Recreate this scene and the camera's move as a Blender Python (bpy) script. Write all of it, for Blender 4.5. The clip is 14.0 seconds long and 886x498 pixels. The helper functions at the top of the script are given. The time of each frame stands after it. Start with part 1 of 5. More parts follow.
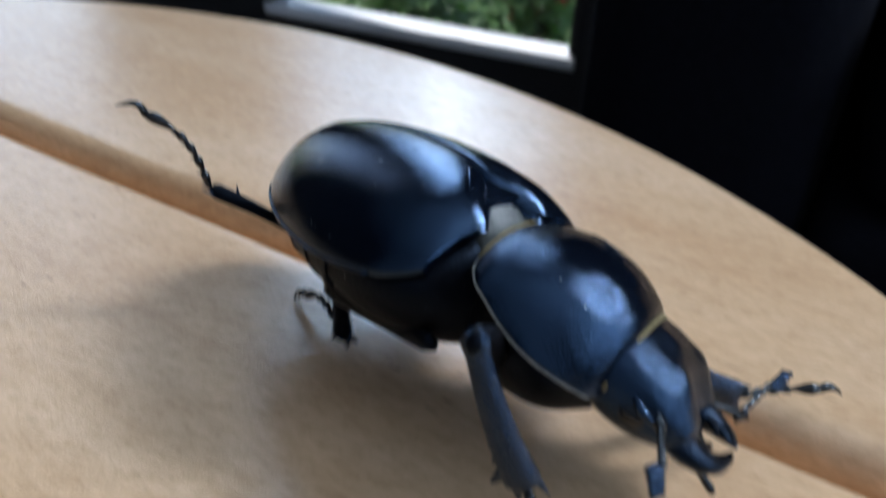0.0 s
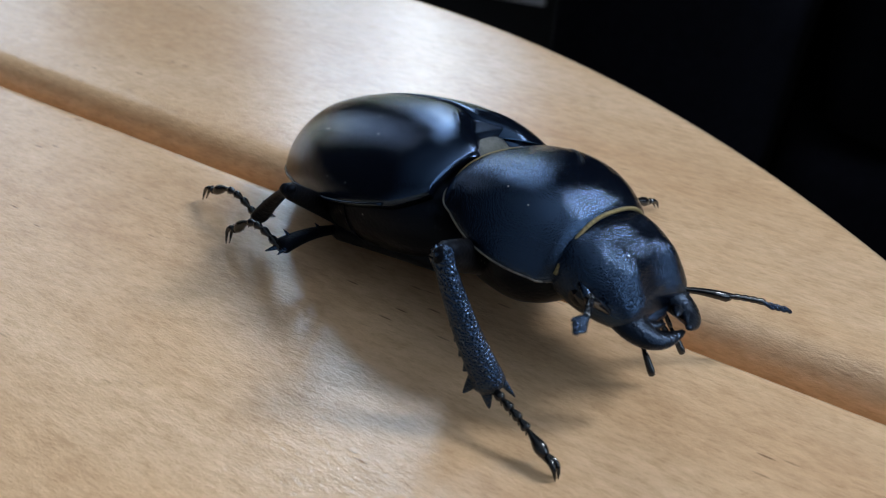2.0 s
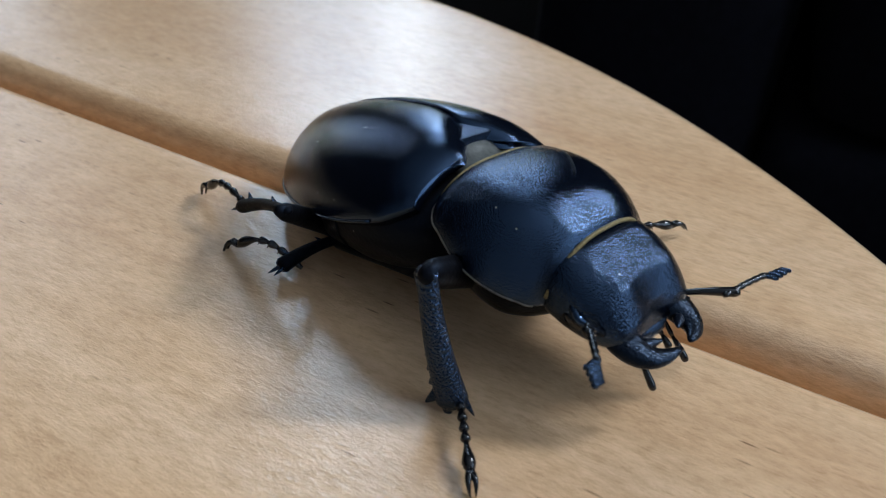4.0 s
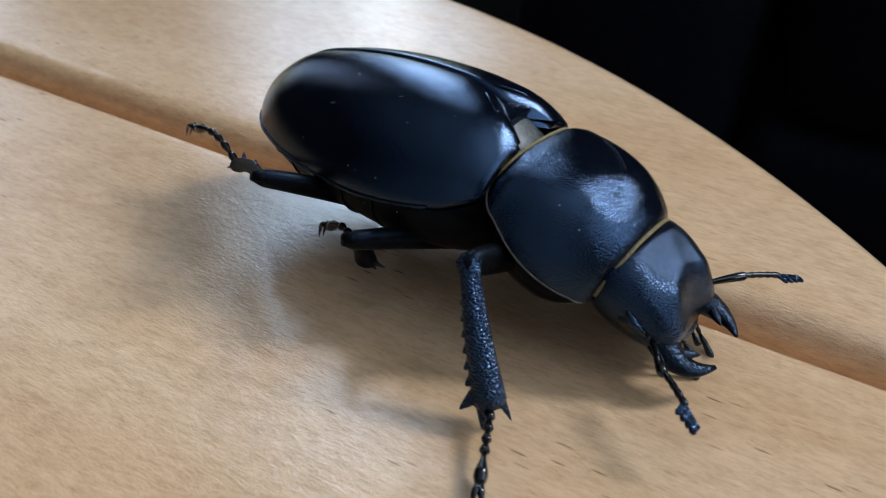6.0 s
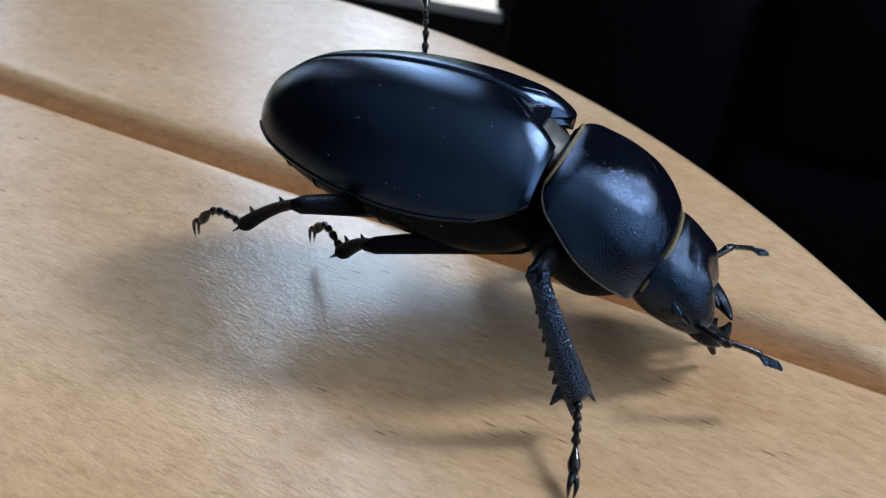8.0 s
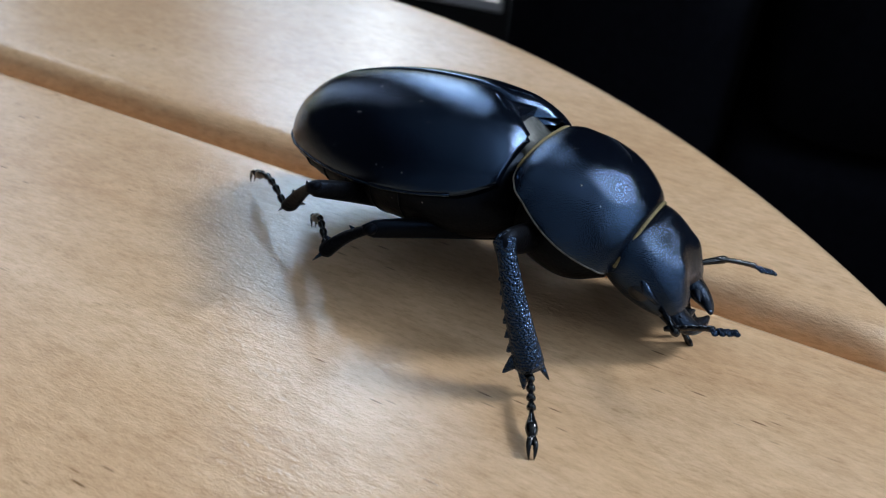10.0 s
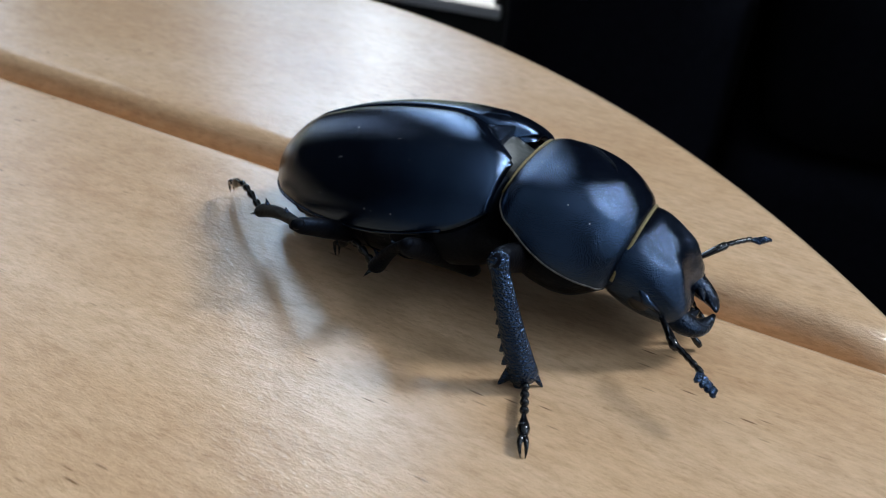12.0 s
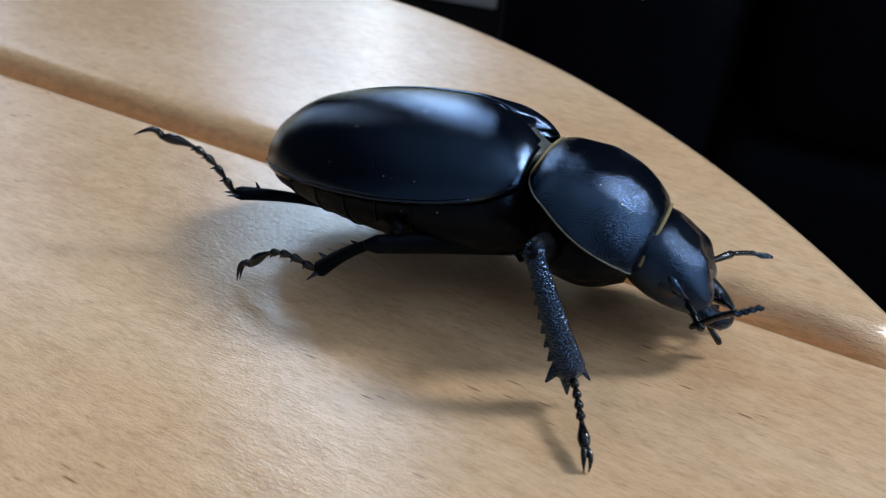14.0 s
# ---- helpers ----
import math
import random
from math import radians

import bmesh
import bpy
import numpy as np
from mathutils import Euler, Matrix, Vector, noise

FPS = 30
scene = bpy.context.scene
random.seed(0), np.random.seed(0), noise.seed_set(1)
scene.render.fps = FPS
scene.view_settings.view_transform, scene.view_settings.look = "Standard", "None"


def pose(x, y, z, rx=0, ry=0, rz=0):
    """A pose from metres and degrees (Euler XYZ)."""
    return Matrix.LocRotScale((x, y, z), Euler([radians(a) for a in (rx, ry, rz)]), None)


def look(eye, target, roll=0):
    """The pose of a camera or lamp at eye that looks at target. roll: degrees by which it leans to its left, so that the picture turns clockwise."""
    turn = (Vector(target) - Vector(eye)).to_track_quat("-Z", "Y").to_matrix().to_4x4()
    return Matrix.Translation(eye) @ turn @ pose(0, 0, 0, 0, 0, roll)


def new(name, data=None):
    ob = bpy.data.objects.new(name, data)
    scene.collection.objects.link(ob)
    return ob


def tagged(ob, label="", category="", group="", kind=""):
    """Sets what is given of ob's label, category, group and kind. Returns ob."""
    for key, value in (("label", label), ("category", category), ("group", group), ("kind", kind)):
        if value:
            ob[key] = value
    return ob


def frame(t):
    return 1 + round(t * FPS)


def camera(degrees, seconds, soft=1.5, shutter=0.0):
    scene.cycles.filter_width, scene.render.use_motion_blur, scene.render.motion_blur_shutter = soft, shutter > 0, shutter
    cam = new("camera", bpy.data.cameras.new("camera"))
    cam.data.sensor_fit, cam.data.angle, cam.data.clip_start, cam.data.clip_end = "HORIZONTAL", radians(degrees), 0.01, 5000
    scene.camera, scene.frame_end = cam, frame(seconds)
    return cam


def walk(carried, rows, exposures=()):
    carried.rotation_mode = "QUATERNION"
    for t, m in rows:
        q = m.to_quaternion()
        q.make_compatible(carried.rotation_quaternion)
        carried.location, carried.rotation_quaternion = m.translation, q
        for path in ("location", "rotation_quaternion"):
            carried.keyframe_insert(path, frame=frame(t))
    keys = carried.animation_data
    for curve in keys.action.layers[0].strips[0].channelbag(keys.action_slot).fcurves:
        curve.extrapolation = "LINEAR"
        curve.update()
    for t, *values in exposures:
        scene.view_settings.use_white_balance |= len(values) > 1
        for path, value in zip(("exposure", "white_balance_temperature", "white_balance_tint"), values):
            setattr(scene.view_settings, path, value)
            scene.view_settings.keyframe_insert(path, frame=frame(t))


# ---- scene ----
# ---- camera and its way ----
cam = camera(59.4, 14.0, soft=1.1, shutter=0.4)
cam.data.dof.use_dof = True
cam.data.dof.focus_distance = 0.058
cam.data.dof.aperture_fstop = 60.0


def aim(x, y, z, az, el, roll):
    """Camera pose: place in mm, heading from +y towards +x, tilt, roll in degrees."""
    eye = Vector((x, y, z)) / 1000
    a, e = radians(az), radians(el)
    way = Vector((math.sin(a) * math.cos(e), math.cos(a) * math.cos(e), math.sin(e)))
    return look(eye, eye + way * 0.07, roll)


walk(cam, [
    (0.0, aim(-1.06, -44.89, 38.47, -30.92, -31.53, 2.99)),
    (0.1, aim(-1.99, -45.44, 38.11, -29.19, -34.03, 3.99)),
    (0.2, aim(-3.09, -45.12, 34.98, -29.58, -34.16, 6.24)),
    (0.3, aim(-1.30, -45.51, 35.89, -29.02, -34.76, 5.57)),
    (0.5, aim(1.11, -47.00, 38.33, -28.89, -35.69, 3.82)),
    (0.6, aim(2.66, -47.45, 39.43, -29.92, -36.15, 2.10)),
    (1.0, aim(1.90, -47.66, 38.83, -30.16, -35.92, 2.68)),
    (1.5, aim(2.48, -47.56, 39.51, -28.50, -35.25, 3.36)),
    (2.0, aim(2.30, -46.86, 38.43, -28.54, -35.67, 3.17)),
    (2.5, aim(2.34, -46.95, 38.57, -28.09, -35.63, 3.24)),
    (3.0, aim(2.54, -46.80, 38.48, -28.35, -35.64, 3.04)),
    (3.5, aim(2.50, -46.98, 38.55, -28.23, -35.53, 3.18)),
    (3.7, aim(2.40, -46.75, 38.99, -27.78, -36.16, 3.16)),
    (5.8, aim(3.80, -48.91, 38.19, -26.51, -37.10, 3.72)),
    (6.0, aim(4.06, -48.92, 38.17, -25.74, -36.62, 3.99)),
    (6.5, aim(5.63, -50.83, 38.23, -26.18, -36.60, 3.88)),
    (7.0, aim(7.23, -52.92, 39.21, -25.88, -35.91, 4.21)),
    (7.5, aim(7.36, -53.66, 39.82, -25.92, -35.76, 4.26)),
    (8.0, aim(7.93, -54.44, 40.02, -25.26, -34.29, 4.08)),
    (8.2, aim(8.13, -55.32, 39.35, -25.22, -34.78, 3.96)),
    (10.3, aim(8.82, -55.60, 39.45, -25.10, -34.98, 4.41)),
    (10.5, aim(8.81, -55.72, 39.61, -24.82, -34.78, 4.51)),
    (11.0, aim(9.09, -55.63, 39.78, -24.78, -34.75, 4.63)),
    (11.5, aim(9.64, -55.82, 39.72, -25.01, -34.45, 4.35)),
    (12.0, aim(9.52, -55.86, 39.30, -25.09, -34.47, 4.30)),
    (12.5, aim(9.39, -55.73, 39.17, -25.43, -35.04, 4.16)),
    (13.0, aim(9.54, -55.50, 39.24, -25.42, -35.25, 4.04)),
    (13.5, aim(9.33, -55.81, 39.35, -24.88, -34.98, 4.25)),
    (14.0, aim(9.38, -55.61, 39.62, -24.79, -35.17, 4.24)),
], [(0.0, 0.12, 6050, 10), (0.3, 0.06, 6200, 10), (0.6, 0.0, 6500, 10), (14.0, 0.0, 6500, 10)])

# ---- world and light ----
# The room's frame: the window wall lies about a metre off, turned a little from the slats.
WALL_TURN = 7.0
WALL = pose(0, 0, 0, 0, 0, WALL_TURN)
FLOOR_Z = -0.45
WALL_Y = 1.0

world = bpy.data.worlds.new("world")
scene.world = world
world.use_nodes = True
wn = world.node_tree.nodes
sky = wn.new("ShaderNodeTexSky")
sky.sky_type = "NISHITA"
sky.sun_disc = False
sky.sun_elevation = radians(48)
sky.sun_rotation = radians(-85)
wn["Background"].inputs["Strength"].default_value = 0.15
world.node_tree.links.new(sky.outputs["Color"], wn["Background"].inputs["Color"])

sun = new("sun", bpy.data.lights.new("sun", "SUN"))
sun.data.energy, sun.data.angle, sun.data.color = 5.0, radians(2), (1.0, 0.96, 0.9)
sun.matrix_basis = look((-3.0, 2.26, 3.0), (0, 2.0, 0))


def window_lamp(name, s, y, z, width, height, watts, color, turn):
    """Skylight through an opening: an area lamp that stands in it and shines into the room."""
    data = bpy.data.lights.new(name, "AREA")
    data.shape, data.size, data.size_y = "RECTANGLE", width, height
    data.energy, data.color = watts, color
    ob = new(name, data)
    ob.matrix_basis = WALL @ pose(s, y, z, -90, 0, turn)
    return ob


window_lamp("window_light_bright", -0.47, WALL_Y - 0.006, 0.84, 0.085, 1.1, 1.2, (0.78, 0.90, 1.0), 0)
window_lamp("window_light_soft", -0.52, WALL_Y - 0.005, 0.97, 0.38, 1.0, 7.5, (0.52, 0.74, 1.0), 0)
window_lamp("window_light_far", -1.57, WALL_Y - 0.005, 0.80, 0.70, 1.3, 1.8, (0.66, 0.82, 1.0), 0)
window_lamp("window_light_high", 1.19, WALL_Y - 0.005, 1.40, 0.58, 0.64, 66.0, (0.80, 0.89, 1.0), 0)
east = bpy.data.lights.new("east_window_light", "AREA")
east.shape, east.size, east.size_y, east.energy, east.color = "RECTANGLE", 1.38, 1.50, 18.0, (0.62, 0.80, 1.0)
new("east_window_light", east).matrix_basis = WALL @ pose(1.89, 0.15, 1.12, 0, 90, 0)


# ---- materials ----
def material(name, color, rough=0.5, metal=0.0, spec=0.5, coat=0.0, coat_rough=0.1):
    m = bpy.data.materials.new(name)
    m.use_nodes = True
    b = m.node_tree.nodes["Principled BSDF"]
    b.inputs["Base Color"].default_value = (*color, 1)
    b.inputs["Roughness"].default_value = rough
    b.inputs["Metallic"].default_value = metal
    b.inputs["Specular IOR Level"].default_value = spec
    b.inputs["Coat Weight"].default_value = coat
    b.inputs["Coat Roughness"].default_value = coat_rough
    return m


def put(m, kind, **values):
    n = m.node_tree.nodes.new(kind)
    for k, v in values.items():
        n.inputs[k.replace("_", " ")].default_value = v
    return n


def link(m, a, out, b, into):
    m.node_tree.links.new(a.outputs[out], b.inputs[into])


def ramp(m, source, out, stops):
    n = m.node_tree.nodes.new("ShaderNodeValToRGB")
    e = n.color_ramp.elements
    while len(e) < len(stops):
        e.new(0.5)
    for el, (p, c) in zip(e, stops):
        el.position, el.color = p, (*c, 1) if len(c) == 3 else c
    link(m, source, out, n, "Fac")
    return n


def stretched(m, scale, offset_by_object=True):
    """Object coordinates, scaled per axis; each object gets its own stretch of the grain."""
    tc = m.node_tree.nodes.new("ShaderNodeTexCoord")
    mp = m.node_tree.nodes.new("ShaderNodeMapping")
    mp.inputs["Scale"].default_value = scale
    link(m, tc, "Object", mp, "Vector")
    if offset_by_object:
        info = m.node_tree.nodes.new("ShaderNodeObjectInfo")
        mul = m.node_tree.nodes.new("ShaderNodeMath")
        mul.operation = "MULTIPLY"
        mul.inputs[1].default_value = 37.0
        comb = m.node_tree.nodes.new("ShaderNodeCombineXYZ")
        link(m, info, "Random", mul, 0)
        link(m, mul, "Value", comb, "Z")
        link(m, comb, "Vector", mp, "Location")
    return mp


def mix_color(m, fac, fac_out, a, a_out, b, b_out, mode="MIX"):
    n = m.node_tree.nodes.new("ShaderNodeMix")
    n.data_type, n.blend_type = "RGBA", mode
    if isinstance(fac, float):
        n.inputs[0].default_value = fac
    else:
        link(m, fac, fac_out, n, 0)
    for src, out, i in ((a, a_out, 6), (b, b_out, 7)):
        if isinstance(src, tuple):
            n.inputs[i].default_value = (*src, 1)
        else:
            m.node_tree.links.new(src.outputs[out], n.inputs[i])
    return n


def bumped(m, height, out, strength, distance, before=None):
    n = put(m, "ShaderNodeBump", Strength=strength, Distance=distance)
    link(m, height, out, n, "Height")
    if before is not None:
        link(m, before, "Normal", n, "Normal")
    return n


def beech(name):
    """Varnished beech: broad tone bands, fine grain along x, short dark ray flecks, worn satin varnish."""
    m = material(name, (0.5, 0.33, 0.17), 0.3, spec=0.15, coat=1.0, coat_rough=0.17)
    b = m.node_tree.nodes["Principled BSDF"]
    broad = put(m, "ShaderNodeTexNoise", Scale=1.0, Detail=4.0, Roughness=0.55)
    link(m, stretched(m, (22, 90, 90)), "Vector", broad, "Vector")
    tone = ramp(m, broad, "Fac", [(0.25, (0.615, 0.362, 0.186)), (0.5, (0.680, 0.430, 0.240)), (0.75, (0.730, 0.484, 0.294))])
    fine = put(m, "ShaderNodeTexNoise", Scale=1.0, Detail=5.0, Roughness=0.7)
    link(m, stretched(m, (850, 3600, 3600)), "Vector", fine, "Vector")
    fine_r = ramp(m, fine, "Fac", [(0.32, (0.86, 0.82, 0.77)), (0.47, (1, 1, 1)), (0.68, (1.07, 1.08, 1.09))])
    blotch = put(m, "ShaderNodeTexNoise", Scale=1.0, Detail=4.0, Roughness=0.65)
    link(m, stretched(m, (260, 420, 420)), "Vector", blotch, "Vector")
    blotch_r = ramp(m, blotch, "Fac", [(0.30, (0.94, 0.92, 0.90)), (0.70, (1.05, 1.05, 1.06))])
    fine_r = mix_color(m, 1.0, "", fine_r, "Color", blotch_r, "Color", "MULTIPLY")
    streak = put(m, "ShaderNodeTexNoise", Scale=1.0, Detail=3.0, Roughness=0.6)
    link(m, stretched(m, (560, 1500, 1500)), "Vector", streak, "Vector")
    streak_r = ramp(m, streak, "Fac", [(0.34, (0.92, 0.90, 0.87)), (0.50, (1, 1, 1)), (0.66, (1.05, 1.06, 1.06))])
    fine_r = mix_color(m, 1.0, "", fine_r, 2, streak_r, "Color", "MULTIPLY")
    c1 = mix_color(m, 1.0, "", tone, "Color", fine_r, 2, "MULTIPLY")
    vor = put(m, "ShaderNodeTexVoronoi", Scale=1.0, Randomness=1.0)
    link(m, stretched(m, (230, 1700, 1700)), "Vector", vor, "Vector")
    fleck = ramp(m, vor, "Distance", [(0.09, (1, 1, 1)), (0.17, (0, 0, 0))])
    patch = put(m, "ShaderNodeTexNoise", Scale=70.0, Detail=2.0)
    link(m, stretched(m, (1, 2, 1)), "Vector", patch, "Vector")
    patch_r = ramp(m, patch, "Fac", [(0.55, (0, 0, 0)), (0.64, (0.9, 0.9, 0.9))])
    fm = mix_color(m, 1.0, "", fleck, "Color", patch_r, "Color", "MULTIPLY")
    c2 = mix_color(m, fm, 2, c1, 2, (0.20, 0.095, 0.035), "")
    m.node_tree.links.new(c2.outputs[2], b.inputs["Base Color"])
    # worn varnish: cloudy gloss
    cloud = put(m, "ShaderNodeTexNoise", Scale=60.0, Detail=4.0, Roughness=0.6)
    link(m, stretched(m, (1, 1, 1)), "Vector", cloud, "Vector")
    rr = ramp(m, cloud, "Fac", [(0.3, (0.36, 0.36, 0.36)), (0.7, (0.48, 0.48, 0.48))])
    link(m, rr, "Color", b, "Roughness")
    n1 = bumped(m, fine, "Fac", 0.45, 0.00012)
    grit = put(m, "ShaderNodeTexNoise", Scale=1.0, Detail=3.0, Roughness=0.6)
    link(m, stretched(m, (2400, 4600, 4600)), "Vector", grit, "Vector")
    n2 = bumped(m, grit, "Fac", 0.55, 0.00009, n1)
    link(m, n2, "Normal", b, "Normal")
    pore = put(m, "ShaderNodeTexNoise", Scale=1.0, Detail=2.0, Roughness=0.5)
    link(m, stretched(m, (1000, 2200, 2200)), "Vector", pore, "Vector")
    n3 = bumped(m, pore, "Fac", 0.22, 0.00020, bumped(m, grit, "Fac", 0.26, 0.00009))
    link(m, n3, "Normal", b, "Coat Normal")
    return m


def shell(name, color, rough, grain, depth, strength=0.5, spec=0.5, wrinkle=0.06):
    """Beetle cuticle: near black, glossy, with fine granules, smears and specks of dust."""
    m = material(name, color, rough, spec=spec)
    b = m.node_tree.nodes["Principled BSDF"]
    b.inputs["Specular Tint"].default_value = (0.34, 0.58, 1.0, 1)
    tc = stretched(m, (1, 1, 1), False)
    vor = put(m, "ShaderNodeTexVoronoi", Scale=grain, Randomness=1.0)
    link(m, tc, "Vector", vor, "Vector")
    n1 = bumped(m, vor, "Distance", strength, depth)
    n1.invert = True
    wave = put(m, "ShaderNodeTexNoise", Scale=420.0, Detail=3.0)
    link(m, tc, "Vector", wave, "Vector")
    n2 = bumped(m, wave, "Fac", wrinkle, 0.0001, n1)
    link(m, n2, "Normal", b, "Normal")
    # dust: a faint film and rare pale specks
    dust = put(m, "ShaderNodeTexNoise", Scale=900.0, Detail=5.0, Roughness=0.7)
    link(m, tc, "Vector", dust, "Vector")
    dr = ramp(m, dust, "Fac", [(0.60, color), (0.80, tuple(c * 2 + 0.010 for c in color))])
    cell = put(m, "ShaderNodeTexVoronoi", Scale=950.0, Randomness=1.0)
    link(m, tc, "Vector", cell, "Vector")
    near = ramp(m, cell, "Distance", [(0.055, (1, 1, 1)), (0.085, (0, 0, 0))])
    rare = ramp(m, cell, "Color", [(0.66, (0, 0, 0)), (0.68, (1, 1, 1))])
    speck = mix_color(m, 1.0, "", near, "Color", rare, "Color", "MULTIPLY")
    c2 = mix_color(m, speck, 2, dr, "Color", (0.20, 0.20, 0.19), "")
    m.node_tree.links.new(c2.outputs[2], b.inputs["Base Color"])
    smear = put(m, "ShaderNodeTexNoise", Scale=180.0, Detail=4.0)
    link(m, tc, "Vector", smear, "Vector")
    rr = ramp(m, smear, "Fac", [(0.35, (rough * 0.8,) * 3), (0.7, (rough * 1.3,) * 3)])
    link(m, rr, "Color", b, "Roughness")
    return m


def mottled(name, dark, light, scale, rough, bump=0.3, depth=0.002, spec=0.5):
    """A surface that varies between two tones at two scales, with a fine relief."""
    m = material(name, dark, rough, spec=spec)
    b = m.node_tree.nodes["Principled BSDF"]
    a = put(m, "ShaderNodeTexNoise", Scale=scale, Detail=6.0, Roughness=0.6)
    link(m, stretched(m, (1, 1, 1)), "Vector", a, "Vector")
    r = ramp(m, a, "Fac", [(0.3, dark), (0.7, light)])
    link(m, r, "Color", b, "Base Color")
    link(m, bumped(m, a, "Fac", bump, depth), "Normal", b, "Normal")
    return m


WOOD = beech("varnished_beech")
ELYTRA = shell("elytra_black", (0.0022, 0.0034, 0.0072), 0.145, 9200, 0.000014, 0.85, 0.95, 0.03)
GRAINED = shell("granulated_black", (0.0022, 0.0034, 0.0072), 0.125, 8200, 0.000027, 0.95, 1.0, 0.04)
HEAD_GRAIN = shell("head_black", (0.0022, 0.0034, 0.0072), 0.19, 7400, 0.000036, 1.0, 0.9, 0.04)
LEG = shell("leg_black", (0.0022, 0.0034, 0.0075), 0.15, 5000, 0.00011, 0.95, 0.95, 0.02)
SHIN = shell("shin_black", (0.0035, 0.0036, 0.0048), 0.5, 3600, 0.00006, 0.6, 0.06, 0.04)
BELLY = shell("belly_black", (0.0036, 0.0030, 0.0030), 0.38, 3000, 0.00005, 0.4, 0.14)
JAW_BLACK = shell("jaw_black", (0.0030, 0.0030, 0.0038), 0.3, 5200, 0.00004, 0.9, 0.32)
EYE = material("eye_black", (0.004, 0.004, 0.005), 0.12)
GLOSSY = material("glossy_black", (0.006, 0.006, 0.007), 0.14)
FRINGE = mottled("golden_hair_fringe", (0.12, 0.085, 0.028), (0.30, 0.22, 0.085), 5200, 0.6, 0.8, 0.0001)
MEMBRANE = mottled("grey_membrane", (0.032, 0.036, 0.032), (0.095, 0.10, 0.092), 1500, 0.4, 0.6, 0.00015)
RIM = mottled("pale_rim", (0.05, 0.045, 0.04), (0.20, 0.18, 0.15), 2600, 0.5, 0.5, 0.0001)
LINT = material("pale_lint", (0.22, 0.22, 0.21), 0.8)
# Near-black on purpose: the background's darkness is put into these walls' colour.
SHADED_PLASTER = mottled("shaded_plaster", (0.008, 0.008, 0.009), (0.014, 0.013, 0.014), 7, 0.9)
CEIL = mottled("ceiling_plaster", (0.52, 0.55, 0.59), (0.58, 0.61, 0.65), 5, 0.9)
BACK = mottled("grey_plaster", (0.26, 0.27, 0.29), (0.31, 0.32, 0.34), 5, 0.9)
FRAME_DARK = mottled("dark_stained_frame", (0.010, 0.009, 0.010), (0.020, 0.017, 0.017), 24, 0.55)
SILL_WHITE = mottled("white_painted_sill", (0.72, 0.73, 0.75), (0.82, 0.83, 0.85), 18, 0.4)
# Black cloth with the dim background's shade and bluish cast in its colour.
SHADED_FABRIC = mottled("shaded_black_fabric", (0.0034, 0.0034, 0.0056), (0.006, 0.006, 0.010), 220, 0.95, 0.6, 0.001, 0.1)
BOARD = mottled("dark_floor_board", (0.018, 0.013, 0.010), (0.040, 0.028, 0.020), 9, 0.6)
LAWN = mottled("lawn", (0.035, 0.085, 0.018), (0.11, 0.20, 0.045), 6, 0.9, 0.6, 0.03)
LEAF = mottled("green_leaf", (0.08, 0.18, 0.05), (0.18, 0.34, 0.12), 14, 0.5)
PETAL = mottled("red_petal", (0.55, 0.03, 0.04), (0.75, 0.08, 0.08), 40, 0.5)
STEM = mottled("brown_stem", (0.08, 0.05, 0.03), (0.16, 0.11, 0.06), 30, 0.8)
GLASS = material("window_glass", (1, 1, 1), 0.0)
GLASS.node_tree.nodes["Principled BSDF"].inputs["Transmission Weight"].default_value = 1.0


# ---- mesh helpers ----
def link_mesh(name, bm, mat, parent=None, label="", smooth=True, m=None):
    me = bpy.data.meshes.new(name)
    bmesh.ops.recalc_face_normals(bm, faces=bm.faces[:])
    bm.to_mesh(me)
    bm.free()
    me.materials.append(mat)
    for p in me.polygons:
        p.use_smooth = smooth
    ob = new(name, me)
    if m is not None:
        ob.matrix_basis = m
    if parent is not None:
        ob.parent = parent
    if label:
        tagged(ob, label)
    return ob


def part(name, bm, mat, parent, label="", smooth=True, m=None):
    return link_mesh(name, bm, mat, parent, label, smooth, m)


def box(bm, x0, x1, y0, y1, z0, z1, bevel=0.0, m=None):
    """A box with chamfered edges, added to bm."""
    res = bmesh.ops.create_cube(bm, size=1.0)
    verts = res["verts"]
    for v in verts:
        v.co = Vector(((x0 + x1) / 2 + v.co.x * (x1 - x0), (y0 + y1) / 2 + v.co.y * (y1 - y0), (z0 + z1) / 2 + v.co.z * (z1 - z0)))
    if bevel:
        edges = list({e for v in verts for e in v.link_edges})
        res = bmesh.ops.bevel(bm, geom=edges, offset=bevel, segments=2, affect="EDGES", profile=0.6)
        verts = list({v for f in res["faces"] for v in f.verts} | {v for v in verts if v.is_valid})
    if m is not None:
        bmesh.ops.transform(bm, matrix=m, verts=verts)
    return bm


def curve_through(x, xs, ys):
    """A smooth curve through the stations (xs rising), evaluated at x."""
    xs, ys = np.asarray(xs, float), np.asarray(ys, float)
    d = np.gradient(ys, xs)
    i = int(np.clip(np.searchsorted(xs, x) - 1, 0, len(xs) - 2))
    h = xs[i + 1] - xs[i]
    t = float(np.clip((x - xs[i]) / h, 0, 1))
    return ((1 + 2 * t) * (1 - t) ** 2 * ys[i] + t * (1 - t) ** 2 * h * d[i] + t * t * (3 - 2 * t) * ys[i + 1] + t * t * (t - 1) * h * d[i + 1])


